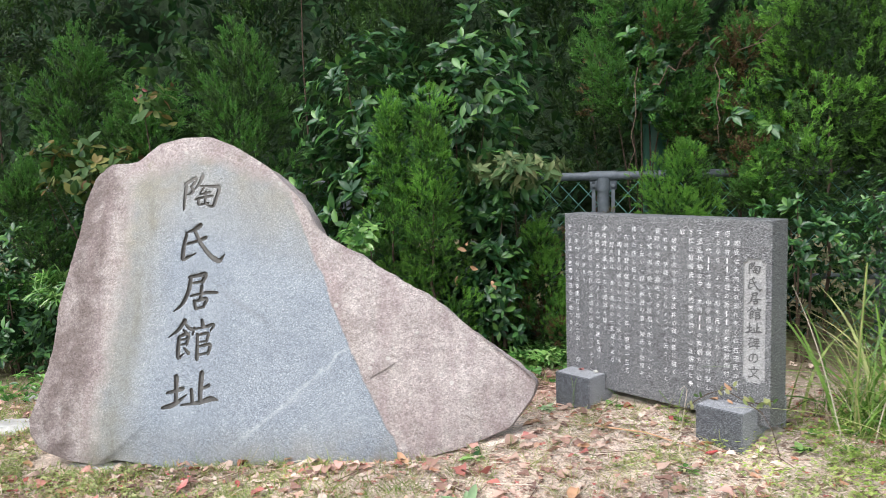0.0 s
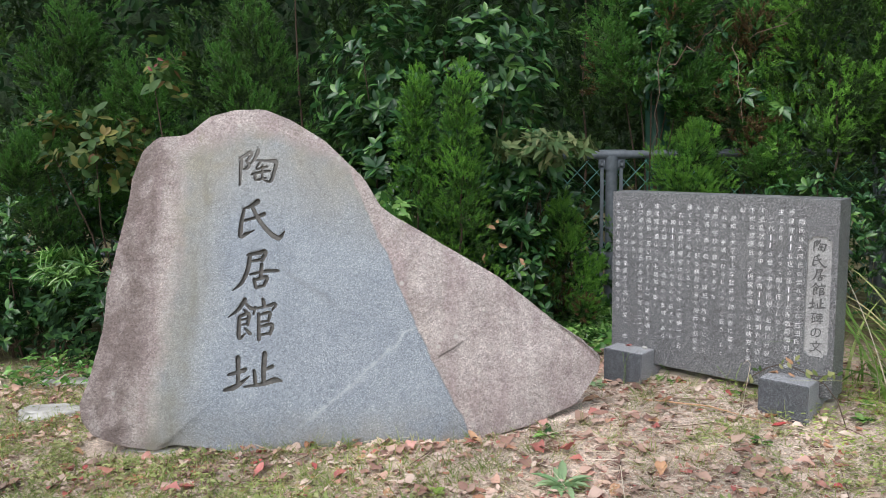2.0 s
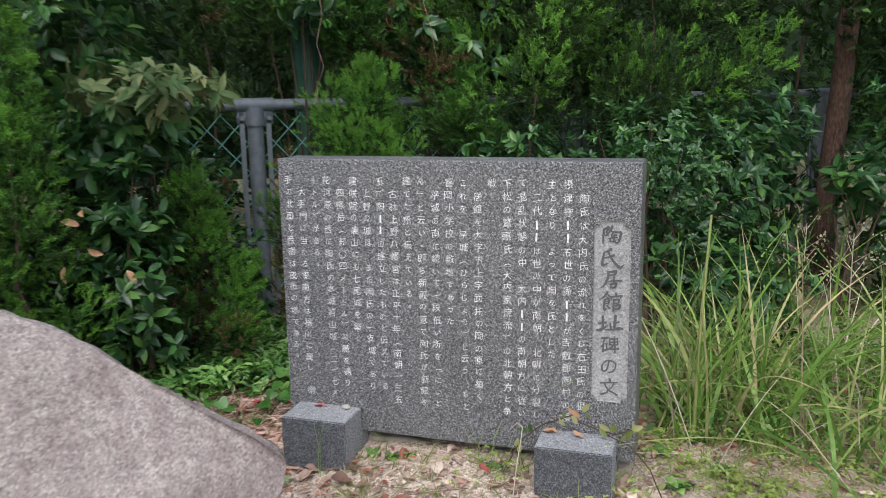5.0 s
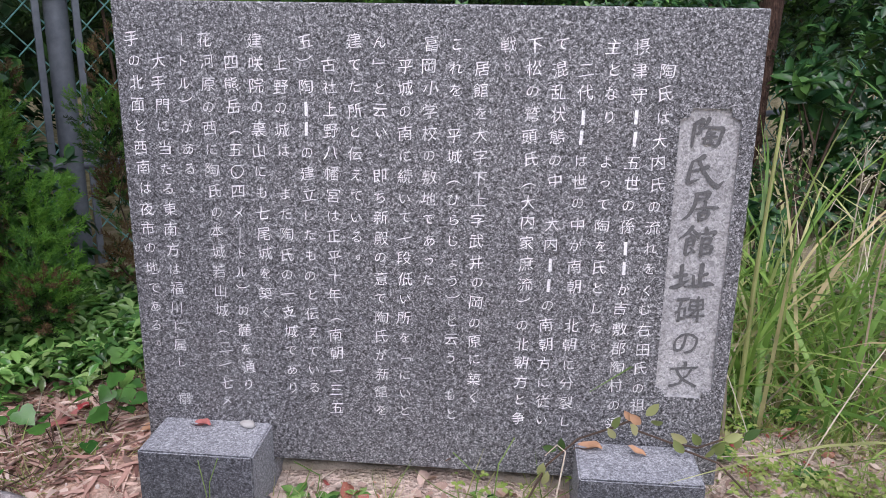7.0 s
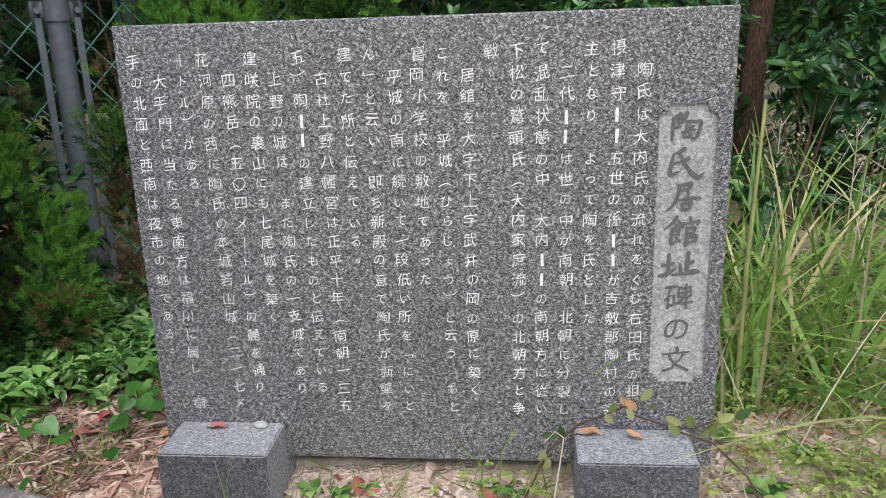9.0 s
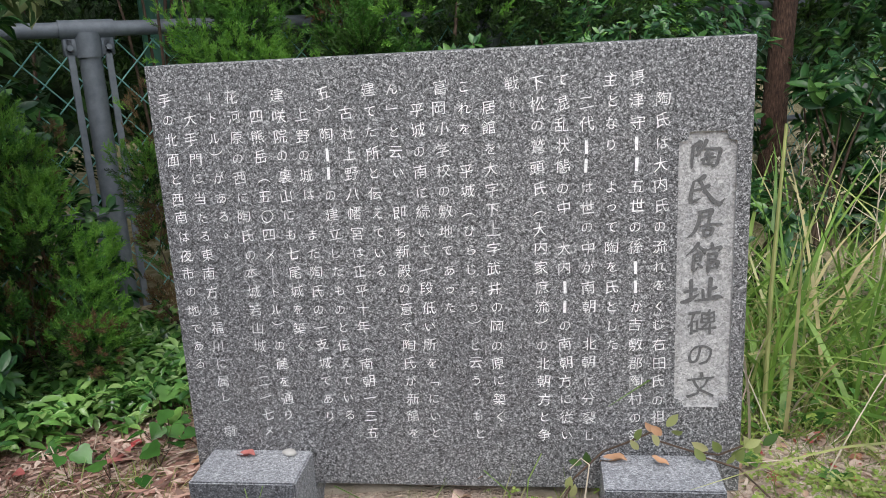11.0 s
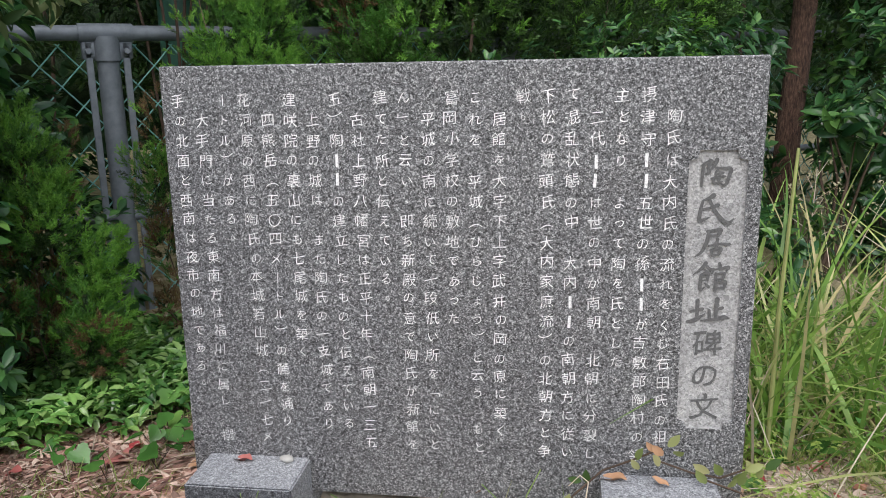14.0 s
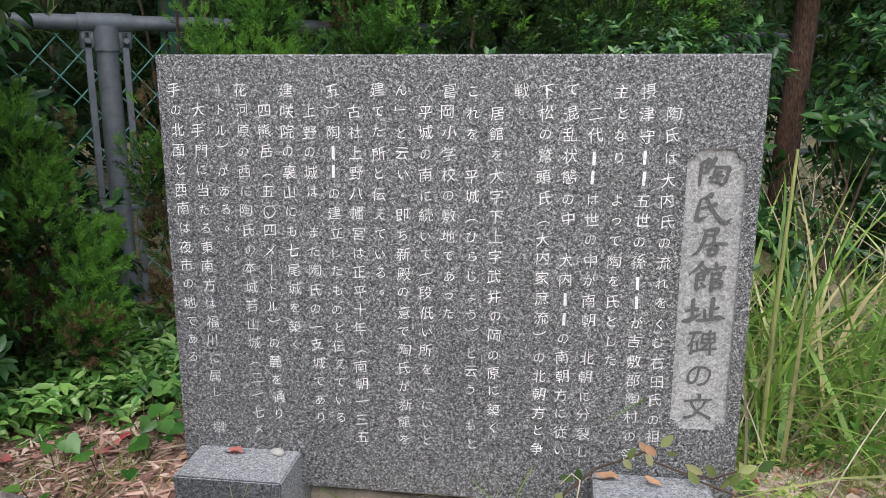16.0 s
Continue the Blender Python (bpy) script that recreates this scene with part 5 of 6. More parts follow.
for i, (x, y) in enumerate([(0.2, 0.5), (0.5, 0.62), (0.75, 0.75), (1.0, 0.8), (0.45, 0.95), (1.2, 1.1)]):
    tall_grass(x, y, 34, 0.55, 160 + i, "thin dry straw stalks among the green grass", 0.15, STRAW)


def seed_weed(x, y, height, seed):
    """A thin branching weed with beige seed heads."""
    g = np.random.default_rng(seed)
    ob = thing("flowering_weed", pose(x, y, ground_z(x, y)), "thin branching weed with tiny beige flower heads", "plant", "weeds")
    top = (g.normal(0, 0.04), g.normal(0, 0.04), height)
    part("stem", tube([(0, 0, -0.02), (top[0] * 0.4, top[1] * 0.4, height * 0.5), top], [0.0028, 0.0022, 0.0012], 6), STRAW, ob, smooth=True)
    for i in range(9):
        z = height * (0.55 + 0.05 * i)
        a = i * 2.4
        r = 0.09 * (1.1 - i / 12)
        p = (top[0] * 0.8 + r * math.cos(a), top[1] * 0.8 + r * math.sin(a), z + 0.05)
        branch = part("branch", tube([(top[0] * z / height, top[1] * z / height, z), p], [0.0013, 0.0008], 5), STRAW, ob, smooth=True)
        v, f = spread(*leaf_shape(0.6, 0.1, 0.1, 2), g.normal(0, 0.014, (18, 3)) + p, turns_to(g.normal(0, 1, (18, 3)), g, 1.0), g.uniform(0.006, 0.014, 18))
        tagged(part("flower_head", mesh_of("flower_head", v, f, BEIGE), None, branch), kind="stuff")
    lv = np.column_stack([g.normal(0, 0.03, (30, 2)), g.uniform(0.03, height * 0.6, 30)])
    v, f = spread(*LEAF, lv, turns_to(np.column_stack([g.normal(0, 1, (30, 2)), np.full(30, 0.2)]), g, 0.3), g.uniform(0.02, 0.045, 30))
    part("foliage", mesh_of("foliage", v, f, COVER), None, ob)


for i, (x, y, h) in enumerate([(0.62, 1.15, 0.52), (0.78, 1.3, 0.58), (0.5, 1.45, 0.5), (0.95, 1.25, 0.5)]):
    seed_weed(x, y, h, 300 + i)
reed = thing("reed", pose(0.13, 0.36, ground_z(0.13, 0.36)), "single upright green reed stalk with a folded leaf", "plant")
part("stalk", tube([(0, 0, -0.02), (0.005, 0.01, 0.3), (0.02, 0.02, 0.62)], [0.006, 0.005, 0.003], 7), GRASS, reed, smooth=True)
for k, (z, a, ln) in enumerate([(0.12, 0.5, 0.4), (0.25, 3.4, 0.35), (0.42, 1.2, 0.25)]):
    v, f = spread(*blade_shape(8, 0.024, 0.5), np.array([(0.0, 0.005, z)]), turns_to(np.array([(math.cos(a) * 0.5, math.sin(a) * 0.5, 1.0)]), rng, 0.2), [ln])
    part("leaf", mesh_of("leaf", v, f, GRASS), None, reed)


def short_grass():
    g = np.random.default_rng(43)
    def inside(px, py):
        if on_things(px, py) or hedge_side(px, py) > 0.05:
            return 0
        n = noise.noise(Vector((px * 1.9, py * 1.9, 4.0))) + 0.6 * noise.noise(Vector((px * 6, py * 6, 9.0)))
        right = max(0, min(1, (px - 0.0) / 0.25))
        left = max(0, min(1, (-0.5 - px) / 0.5)) * max(0, min(1, (-1.05 - py) / 0.3))
        return max(0.02, min(1, n * 1.5 + 0.0 + 0.5 * right + 0.75 * left)) * faded(px, py)
    edge = []
    for k in range(520):
        u = g.uniform(-0.7, 1.1)
        w = g.normal(-0.045, 0.03)
        edge.append((-1.4025 + u * 0.66 - w * 0.752, -1.3962 + u * 0.752 + w * 0.66))
    edge = np.array([(a, b, ground_z(a, b)) for a, b in edge])
    pl = scatter(36000, inside, g, (-4.0, 2.4), (-4.0, 1.4))
    pl = np.concatenate([pl, edge])
    dirs = np.column_stack([g.normal(0, 0.8, (len(pl), 2)), np.ones(len(pl))])
    v, f = spread(*blade_shape(2, 0.05, 0.4), pl, turns_to(dirs, g), g.uniform(0.02, 0.06, len(pl)))
    # sparse splayed tufts
    def open_ground(px, py):
        return 0 if on_things(px, py) or hedge_side(px, py) > 0.05 else faded(px, py) ** 2 * max(0.1, min(1.0, 0.5 + noise.noise(Vector((px * 2.7, py * 2.7, 41.0)))))
    heart = np.repeat(scatter(900, open_ground, g, (-3.2, 1.4), (-3.0, 0.6)), 13, 0)
    heart[:, :2] += g.normal(0, 0.008, (len(heart), 2))
    td = np.column_stack([g.normal(0, 0.9, (len(heart), 2)), np.full(len(heart), 0.8)])
    v, f = arrays_join([(v, f), spread(*blade_shape(3, 0.022, 0.5), heart, turns_to(td, g), g.uniform(0.03, 0.1, len(heart)))])
    tagged(new("short_grass", mesh_of("short_grass", v, f, LAWN)), "thin short grass, green and straw-coloured", "grass", kind="stuff")


short_grass()


def ragged(width, fold, droop, seed):
    """A dry leaf with a crooked midrib, torn edges and an uneven curl."""
    v, f = leaf_shape(width, fold, droop, 5)
    g = np.random.default_rng(900 + seed)
    bend = 0.16 * g.normal() * np.sin(v[:, 1] * 3.0)
    v = v + np.column_stack([bend + g.normal(0, 0.035, len(v)), g.normal(0, 0.02, len(v)), 0.06 * np.sin(v[:, 1] * 7 + seed) + g.normal(0, 0.025, len(v))])
    return v, f


# torn scraps of leaf: narrow, broad and crooked
CRUMBS = [(np.array([(-0.16, 0.0, 0.0), (0.14, 0.05, 0.03), (0.2, 0.5, -0.03), (-0.22, 0.42, 0.05), (0.12, 0.95, 0.02), (-0.1, 1.0, 0.0)]) * (w, 1.0, c), np.array([(0, 1, 2, 3), (3, 2, 4, 5)])) for w, c in ((0.7, 1.0), (1.5, 2.0), (-1.1, -1.5))]


def litter():
    g = np.random.default_rng(47)
    def inside(px, py):
        if on_things(px, py) or hedge_side(px, py) > (1.2 if px < -1.8 else 0.35):
            return 0
        n = noise.noise(Vector((px * 2.3, py * 2.3, 14.0)))
        if px < -0.9 and py > -0.25 and g.uniform() < 0.6:
            return 0
        bare = math.exp(-(((px + 0.40) / 0.62) ** 2 + ((py + 0.42) / 0.30) ** 2))
        return max(0.15, min(1, n * 1.8 + 0.6)) * (1 - 0.65 * bare) * faded(px, py)
    for name, count, lo, hi, label in (("leaf_litter", 4600, 0.016, 0.052, "dry brown and reddish fallen leaves scattered on the earth"), ("leaf_crumbs", 38000, 0.006, 0.026, "broken brown leaf crumbs covering the earth")):
        pl = scatter(count, inside, g, (-4.0, 2.4), (-4.0, 1.4))
        pl[:, 2] += g.uniform(0.002, 0.014 if count < 10000 else 0.008, len(pl))
        dirs = np.column_stack([g.normal(0, 1, (len(pl), 2)), g.normal(0.03, 0.14, len(pl))])
        if count > 10000:
            v, f = arrays_join([spread(*CRUMBS[k], pl[k::3], turns_to(dirs[k::3], g, 0.4), g.uniform(lo, hi, len(pl[k::3]))) for k in range(3)])
        else:
            v, f = arrays_join([spread(*ragged(0.36 + 0.07 * i, q, d, i), pl[i::6], turns_to(dirs[i::6], g, 0.3), g.uniform(lo, hi, len(pl[i::6]))) for i, (q, d) in enumerate(((0.1, 0.15), (-0.1, 0.1), (0.2, -0.12), (0.06, -0.05), (0.25, 0.1), (-0.06, 0.2)))])
        tagged(new(name, mesh_of(name, v, f, DRY)), label, "fallen leaves", kind="stuff")
    def trodden(px, py):
        return 0 if on_things(px, py) or (px < -0.95 and py > -0.3) else math.exp(-(((px + 0.35) / 0.75) ** 2 + ((py + 0.62) / 0.42) ** 2))
    st = np.concatenate([scatter(11000, inside, g, (-4.0, 2.4), (-4.0, 1.4)), scatter(9000, trodden, g, (-2.0, 1.2), (-1.8, 0.4))])
    st[:, 2] += g.uniform(0.004, 0.018, len(st))
    dirs = np.column_stack([g.normal(0, 1, (len(st), 2)), g.normal(0.03, 0.07, len(st))])
    v, f = spread(*blade_shape(3, 0.018, 0.3), st, turns_to(dirs, g, 1.2), g.uniform(0.02, 0.11, len(st)))
    tagged(new("dry_stalks", mesh_of("dry_stalks", v, f, STRAW)), "dry straw stalks and twigs on the earth", "straw", kind="stuff")


litter()


def bark_shreds():
    """Shredded red-brown bark and needles on the earth between the tablet and the hedge."""
    g = np.random.default_rng(54)
    def inside(px, py):
        if on_things(px, py):
            return 0
        return min(1.0, 1.3 * math.exp(-(((px + 1.32) / 0.36) ** 2 + ((py - 0.14) / 0.34) ** 2)))
    pl = scatter(3600, inside, g, (-2.1, -0.85), (-0.6, 0.9))
    pl[:, 2] += g.uniform(0.002, 0.014, len(pl))
    dirs = np.column_stack([g.normal(0, 1, (len(pl), 2)), g.normal(0.02, 0.1, len(pl))])
    v, f = spread(*blade_shape(3, 0.12, 0.12), pl, turns_to(dirs, g, 0.5), g.uniform(0.02, 0.075, len(pl)))
    tagged(new("bark_shreds", mesh_of("bark_shreds", v, f, SHRED)), "shredded red-brown bark and needles on the earth", "bark litter", kind="stuff")


bark_shreds()


def before_boulder(u, w):
    """A place by its distance along and before the boulder's face."""
    return -1.4025 + u * 0.66 - w * 0.752, -1.3962 + u * 0.752 + w * 0.66


def leaf_drift():
    """Larger curled rust-red leaves drifted against the foot of the boulder and under the hedge beside it."""
    g = np.random.default_rng(52)
    spots = []
    for _ in range(150):
        u = g.uniform(-0.75, 1.25)
        px, py = before_boulder(u, -0.03 - abs(g.normal(0, 0.12)) - 0.10 * max(0.0, -u))
        spots.append((px, py))
    for _ in range(150):
        spots.append((g.normal(-2.6, 0.33), g.normal(-1.6, 0.22)))
    for _ in range(14):
        spots.append((g.normal(-1.25, 0.22), g.normal(0.1, 0.2)))
    for _ in range(120):
        spots.append((g.normal(-1.9, 0.4), g.normal(-1.85, 0.16)))
    for _ in range(110):
        spots.append((g.normal(-0.9, 0.55), g.normal(-1.35, 0.4)))
    for _ in range(240):
        spots.append((g.normal(-0.35, 0.4), g.normal(-0.95, 0.3)))
    for _ in range(170):
        spots.append((g.normal(-0.25, 0.38), g.normal(-0.55, 0.2)))
    pl = np.array([(px, py, ground_z(px, py) + g.uniform(0.006, 0.022)) for px, py in spots if not on_things(px, py)])
    dirs = np.column_stack([g.normal(0, 1, (len(pl), 2)), g.normal(0.0, 0.07, len(pl))])
    v, f = arrays_join([spread(*ragged(0.5 + 0.05 * k, q * 0.5, d * 0.4, 20 + k), pl[k::5], turns_to(dirs[k::5], g, 0.22), 0.02 + 0.056 * g.uniform(0, 1, len(pl[k::5])) ** 2.1) for k, (q, d) in enumerate(((0.22, 0.2), (-0.2, 0.15), (0.3, -0.2), (0.12, 0.35), (0.35, 0.1)))])
    tagged(new("leaf_drift", mesh_of("leaf_drift", v, f, RUST)), "curled rust-red leaves drifted against the boulder", "fallen leaves", kind="stuff")


leaf_drift()


def mossy_herbs():
    """Mats of tiny yellow-green herbs in the thin turf."""
    g = np.random.default_rng(53)
    mats = [(-2.05, -1.98, 0.30, 0.16), (-1.75, -1.90, 0.25, 0.10), (-1.45, -1.78, 0.22, 0.08), (-1.0, -1.62, 0.12, 0.07), (-0.78, -1.42, 0.10, 0.05), (-2.5, -2.2, 0.4, 0.2), (-1.2, -2.0, 0.3, 0.15), (0.2, -0.35, 0.2, 0.1), (0.45, -0.1, 0.3, 0.2), (-0.3, -0.42, 0.05, 0.025), (-0.2, -0.24, 0.07, 0.03), (0.05, -0.8, 0.1, 0.05)]
    pl = []
    for x, y, rx, ry in mats:
        for _ in range(int(5200 * rx * ry * 6) + 150):
            a, b = g.normal(0, rx), g.normal(0, ry)
            px, py = x + a * 0.8 - b * 0.6, y + a * 0.6 + b * 0.8
            if not on_things(px, py) and noise.noise(Vector((px * 7, py * 7, 61.0))) > -0.12:
                pl.append((px, py, ground_z(px, py) + g.uniform(0.004, 0.03)))
    pl = np.array(pl)
    dirs = np.column_stack([g.normal(0, 1, (len(pl), 2)), g.uniform(-0.1, 0.9, len(pl))])
    v, f = spread(*leaf_shape(0.5, 0.1, 0.2, 2), pl, turns_to(dirs, g, 0.5), g.uniform(0.009, 0.024, len(pl)))
    tagged(new("mossy_herbs", mesh_of("mossy_herbs", v, f, HERB)), "mats of tiny yellow-green herbs in the turf", "herbs", kind="stuff")


mossy_herbs()


def twigs():
    """Short dead twigs and stalks strewn over the litter."""
    g = np.random.default_rng(48)
    tv = np.array([(-0.5, 0, 0), (0.5, 0, 0), (0, 0, 0.8), (-0.3, 1, 0), (0.3, 1, 0), (0, 1, 0.5)]) * (0.02, 1, 0.02)
    tf = np.array([(0, 1, 4, 3), (1, 2, 5, 4), (2, 0, 3, 5)])
    def inside(px, py):
        if on_things(px, py) or hedge_side(px, py) > 0.25:
            return 0
        return faded(px, py) * (0.25 + math.exp(-(((px + 1.2) / 0.4) ** 2 + ((py - 0.1) / 0.35) ** 2)))
    pl = scatter(900, inside, g, (-3.2, 1.4), (-3.0, 0.8))
    pl[:, 2] += g.uniform(0.004, 0.016, len(pl))
    dirs = np.column_stack([g.normal(0, 1, (len(pl), 2)), g.normal(0.02, 0.07, len(pl))])
    v, f = spread(tv, tf, pl, turns_to(dirs, g, 0.5), g.uniform(0.05, 0.2, len(pl)))
    tagged(new("fallen_twigs", mesh_of("fallen_twigs", v, f, [DEAD, STRAW], (np.arange(len(f)) // 3) % 2, smooth=False)), "thin dead twigs and stalks strewn on the litter", "twigs", kind="stuff")


twigs()


def herbs():
    """Low lime-green clover-like herbs round the tablet's foot and in the grass."""
    g = np.random.default_rng(49)
    def inside(px, py):
        if on_things(px, py):
            return 0
        n = noise.noise(Vector((px * 5.5, py * 5.5, 24.0)))
        spot = math.exp(-(((px - 0.28) / 0.34) ** 2 + ((py - 0.12) / 0.36) ** 2)) + 0.5 * math.exp(-(((px + 0.3) / 0.1) ** 2 + ((py + 0.05) / 0.06) ** 2))
        return max(0, min(1, spot * (0.55 + 1.6 * n)))
    c = scatter(1600, inside, g, (-0.6, 1.2), (-0.8, 1.0))
    c[:, 2] += g.uniform(0.006, 0.055, len(c))
    pl = np.repeat(c, 3, 0)
    a = np.tile(np.arange(3) * 2.09, len(c)) + np.repeat(g.uniform(0, 6, len(c)), 3)
    dirs = np.column_stack([np.cos(a), np.sin(a), g.normal(0.1, 0.2, len(a))])
    v, f = spread(*leaf_shape(0.75, 0.1, 0.2, 2), pl, turns_to(dirs, g, 0.5), np.repeat(g.uniform(0.005, 0.013, len(c)), 3))
    tagged(new("clover", mesh_of("clover", v, f, CLOVER)), "low lime-green clover-like herbs at the tablet foot", "herbs", kind="stuff")


herbs()


# ---- tree at the right, pole, rocks ----
def tree():
    ob = thing("tree", pose(0.72, 2.6, ground_z(0.72, 2.6)), "tree with a straight reddish-brown furrowed trunk", "tree")
    pts = [(-0.02, 0, -0.1), (-0.01, 0, 0.1), (0.0, 0.01, 0.5), (0.025, 0.0, 1.0), (0.05, 0.02, 1.8), (0.08, 0.0, 3.0)]
    part("trunk", tube(pts, [0.075, 0.061, 0.054, 0.05, 0.046, 0.04], 14), BARK, ob, smooth=True)
    g = np.random.default_rng(71)
    n = 260
    u = g.normal(0, 1, (n, 3))
    u /= np.linalg.norm(u, axis=1, keepdims=True)
    c = u * (0.9, 0.9, 0.6) * g.uniform(0.4, 1, (n, 1)) + (0.1, 0.0, 2.4)
    pl = np.repeat(c, 6, 0) + g.normal(0, 0.05, (n * 6, 3))
    v, f = spread(*LEAF, pl, turns_to(g.normal(0, 1, (len(pl), 3)) + (0, 0, 0.1), g, 0.5), g.uniform(0.06, 0.11, len(pl)))
    part("crown", mesh_of("crown", v, f, BROAD), None, ob)


tree()

pole = thing("utility_pole", pose(-1.76, 1.88, -0.08), "thick green painted steel pole behind the hedge", "pole")
part("shaft", tube([(0, 0, -0.2), (0, 0, 6.0)], 0.08, 20), GREEN_POLE, pole, smooth=True)


def rock(x, y, sx, sy, sz, seed, turn):
    bm = bmesh.new()
    bmesh.ops.create_icosphere(bm, subdivisions=4, radius=1)
    for v in bm.verts:
        d = 0.35 * noise.noise(v.co * 1.3 + Vector((seed, 0, 0))) + 0.12 * noise.noise(v.co * 4 + Vector((0, seed, 0)))
        v.co *= 1 + d
        v.co.z = min(v.co.z, 0.55 + 0.1 * noise.noise(v.co * 3))
        v.co = Vector((v.co.x * sx, v.co.y * sy, v.co.z * sz))
    ob = part("rock", bm, PALE_ROCK, None, smooth=True)
    tagged(ob, "flat pale grey stone half sunk in the earth", "rock", "stones by the boulder")
    ob.matrix_world = pose(x, y, ground_z(x, y), 0, 0, turn)


rock(-2.38, -1.80, 0.13, 0.07, 0.05, 1.0, 40)
rock(-2.45, -2.02, 0.10, 0.06, 0.035, 2.0, 10)
rock(-2.22, -1.62, 0.08, 0.06, 0.05, 3.0, 60)
rock(-2.75, -1.55, 0.16, 0.06, 0.04, 4.0, 35)
rock(-1.72, -1.66, 0.12, 0.05, 0.03, 5.0, 48)


# ---- woods behind the fence ----
# leaf fill between the trunks, coloured dark to stand in for shade
def far_woods():
    g = np.random.default_rng(81)
    n = 15000
    along, back = g.uniform(-7, 8, n), 1.6 + 2.4 * g.uniform(0, 1, n)
    c, s = math.cos(radians(38)), math.sin(radians(38))
    z = 4.6 * g.uniform(0, 1, n) ** 0.9 * (1 + 0.15 * np.sin(along * 2.1)) + 0.02
    pl = np.column_stack([-1.78 + along * c - back * s, 1.37 + along * s + back * c, z])
    size = np.where(back > 2.5, g.uniform(0.11, 0.2, n), g.uniform(0.06, 0.12, n))
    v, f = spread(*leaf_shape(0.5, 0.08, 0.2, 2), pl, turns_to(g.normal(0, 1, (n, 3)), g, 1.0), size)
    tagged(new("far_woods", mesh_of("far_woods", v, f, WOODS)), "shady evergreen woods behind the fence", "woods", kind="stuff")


far_woods()


def backdrop_bank():
    """An added steep bank of evergreen scrub some way behind the woods, lumpy with crowns, to close sky gaps."""
    c, s = math.cos(radians(38)), math.sin(radians(38))
    nu, nv = 150, 60
    v = []
    for j in range(nv + 1):
        for i in range(nu + 1):
            along, up = -16 + 34 * i / nu, 9.0 * j / nv
            p = Vector((along * 0.9, up * 0.9, 3.0))
            back = 6.2 + 0.22 * up + 0.7 * noise.noise(p) + 0.35 * noise.noise(p * 2.7) + 0.16 * noise.noise(p * 6.5)
            v.append((-1.78 + along * c - back * s, 1.37 + along * s + back * c, up - 0.3))
    i = np.arange(nv)[:, None] * (nu + 1) + np.arange(nu)[None]
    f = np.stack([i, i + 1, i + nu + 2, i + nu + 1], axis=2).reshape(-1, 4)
    tagged(new("backdrop", mesh_of("backdrop", v, f, SCRUB)), "added dark backdrop bank that closes the sky gaps behind the woods", "hillside", kind="structure")


backdrop_bank()


def gravel():
    g = np.random.default_rng(83)
    bm = bmesh.new()
    bmesh.ops.create_icosphere(bm, subdivisions=1, radius=0.5)
    tv = np.array([v.co[:] for v in bm.verts]) * (1, 0.8, 0.6)
    tf = np.array([[v.index for v in f.verts] for f in bm.faces])
    bm.free()
    def inside(px, py):
        if on_things(px, py) or hedge_side(px, py) > 0.2:
            return 0
        return max(0.1, min(1, 0.9 - ((px + 0.4) ** 2 + (py + 0.45) ** 2)))
    pl = scatter(4200, inside, g, (-2.6, 0.6), (-2.6, 0.6))
    pl[:, 2] += 0.001
    v, f = spread(tv, tf, pl, turns_to(g.normal(0, 1, (len(pl), 3)), g), g.uniform(0.003, 0.013, len(pl)))
    tagged(new("gravel", mesh_of("gravel", v, f, GRIT)), "pale pinkish grit on the bare earth", "gravel", kind="stuff")


gravel()


# ---- small plants and single leaves ----
def fallen_leaf(x, y, size, material, seed, label, turn):
    g = np.random.default_rng(seed)
    v, f = leaf_shape(0.5, 0.1 + 0.1 * g.uniform(), 0.25 * g.normal(), 7)
    v = v * size
    v[:, 2] += 0.05 * size * np.sin(v[:, 1] / size * 9)
    me = mesh_of("fallen_leaf", v, f, material)
    ob = tagged(new("fallen_leaf", me), label, "leaf", "single fallen leaves")
    ob.matrix_world = pose(x, y, ground_z(x, y) + 0.012, g.normal(0, 8), g.normal(0, 8), turn)


RED = simple("red_fallen_leaf", (0.33, 0.035, 0.05), (0.50, 0.085, 0.075), 30, 0.5)
PINK = simple("faded_red_fallen_leaf", (0.36, 0.10, 0.09), (0.50, 0.19, 0.16), 30, 0.6)
MAROON = simple("dark_red_leaf", (0.12, 0.028, 0.03), (0.21, 0.055, 0.045), 30, 0.6)
TAN = simple("tan_fallen_leaf", (0.36, 0.19, 0.10), (0.52, 0.31, 0.18), 30, 0.6)
for i, (x, y, sz) in enumerate([(-1.456, -1.477, 0.08), (-1.29, -1.5, 0.06), (-2.2, -1.95, 0.07), (-0.13, -0.19, 0.05), (-1.19, 0.28, 0.05)]):
    fallen_leaf(x, y, sz, RED, 90 + i, "crimson fallen leaf on the earth", 50 + 77 * i)
for i, (x, y, sz) in enumerate([(-1.04, -1.35, 0.07), (-0.60, -0.79, 0.085), (-1.52, -1.49, 0.06), (-1.22, -1.58, 0.06)]):
    fallen_leaf(x, y, sz, PINK, 100 + i, "faded red fallen leaf on the earth", 200 + 61 * i)
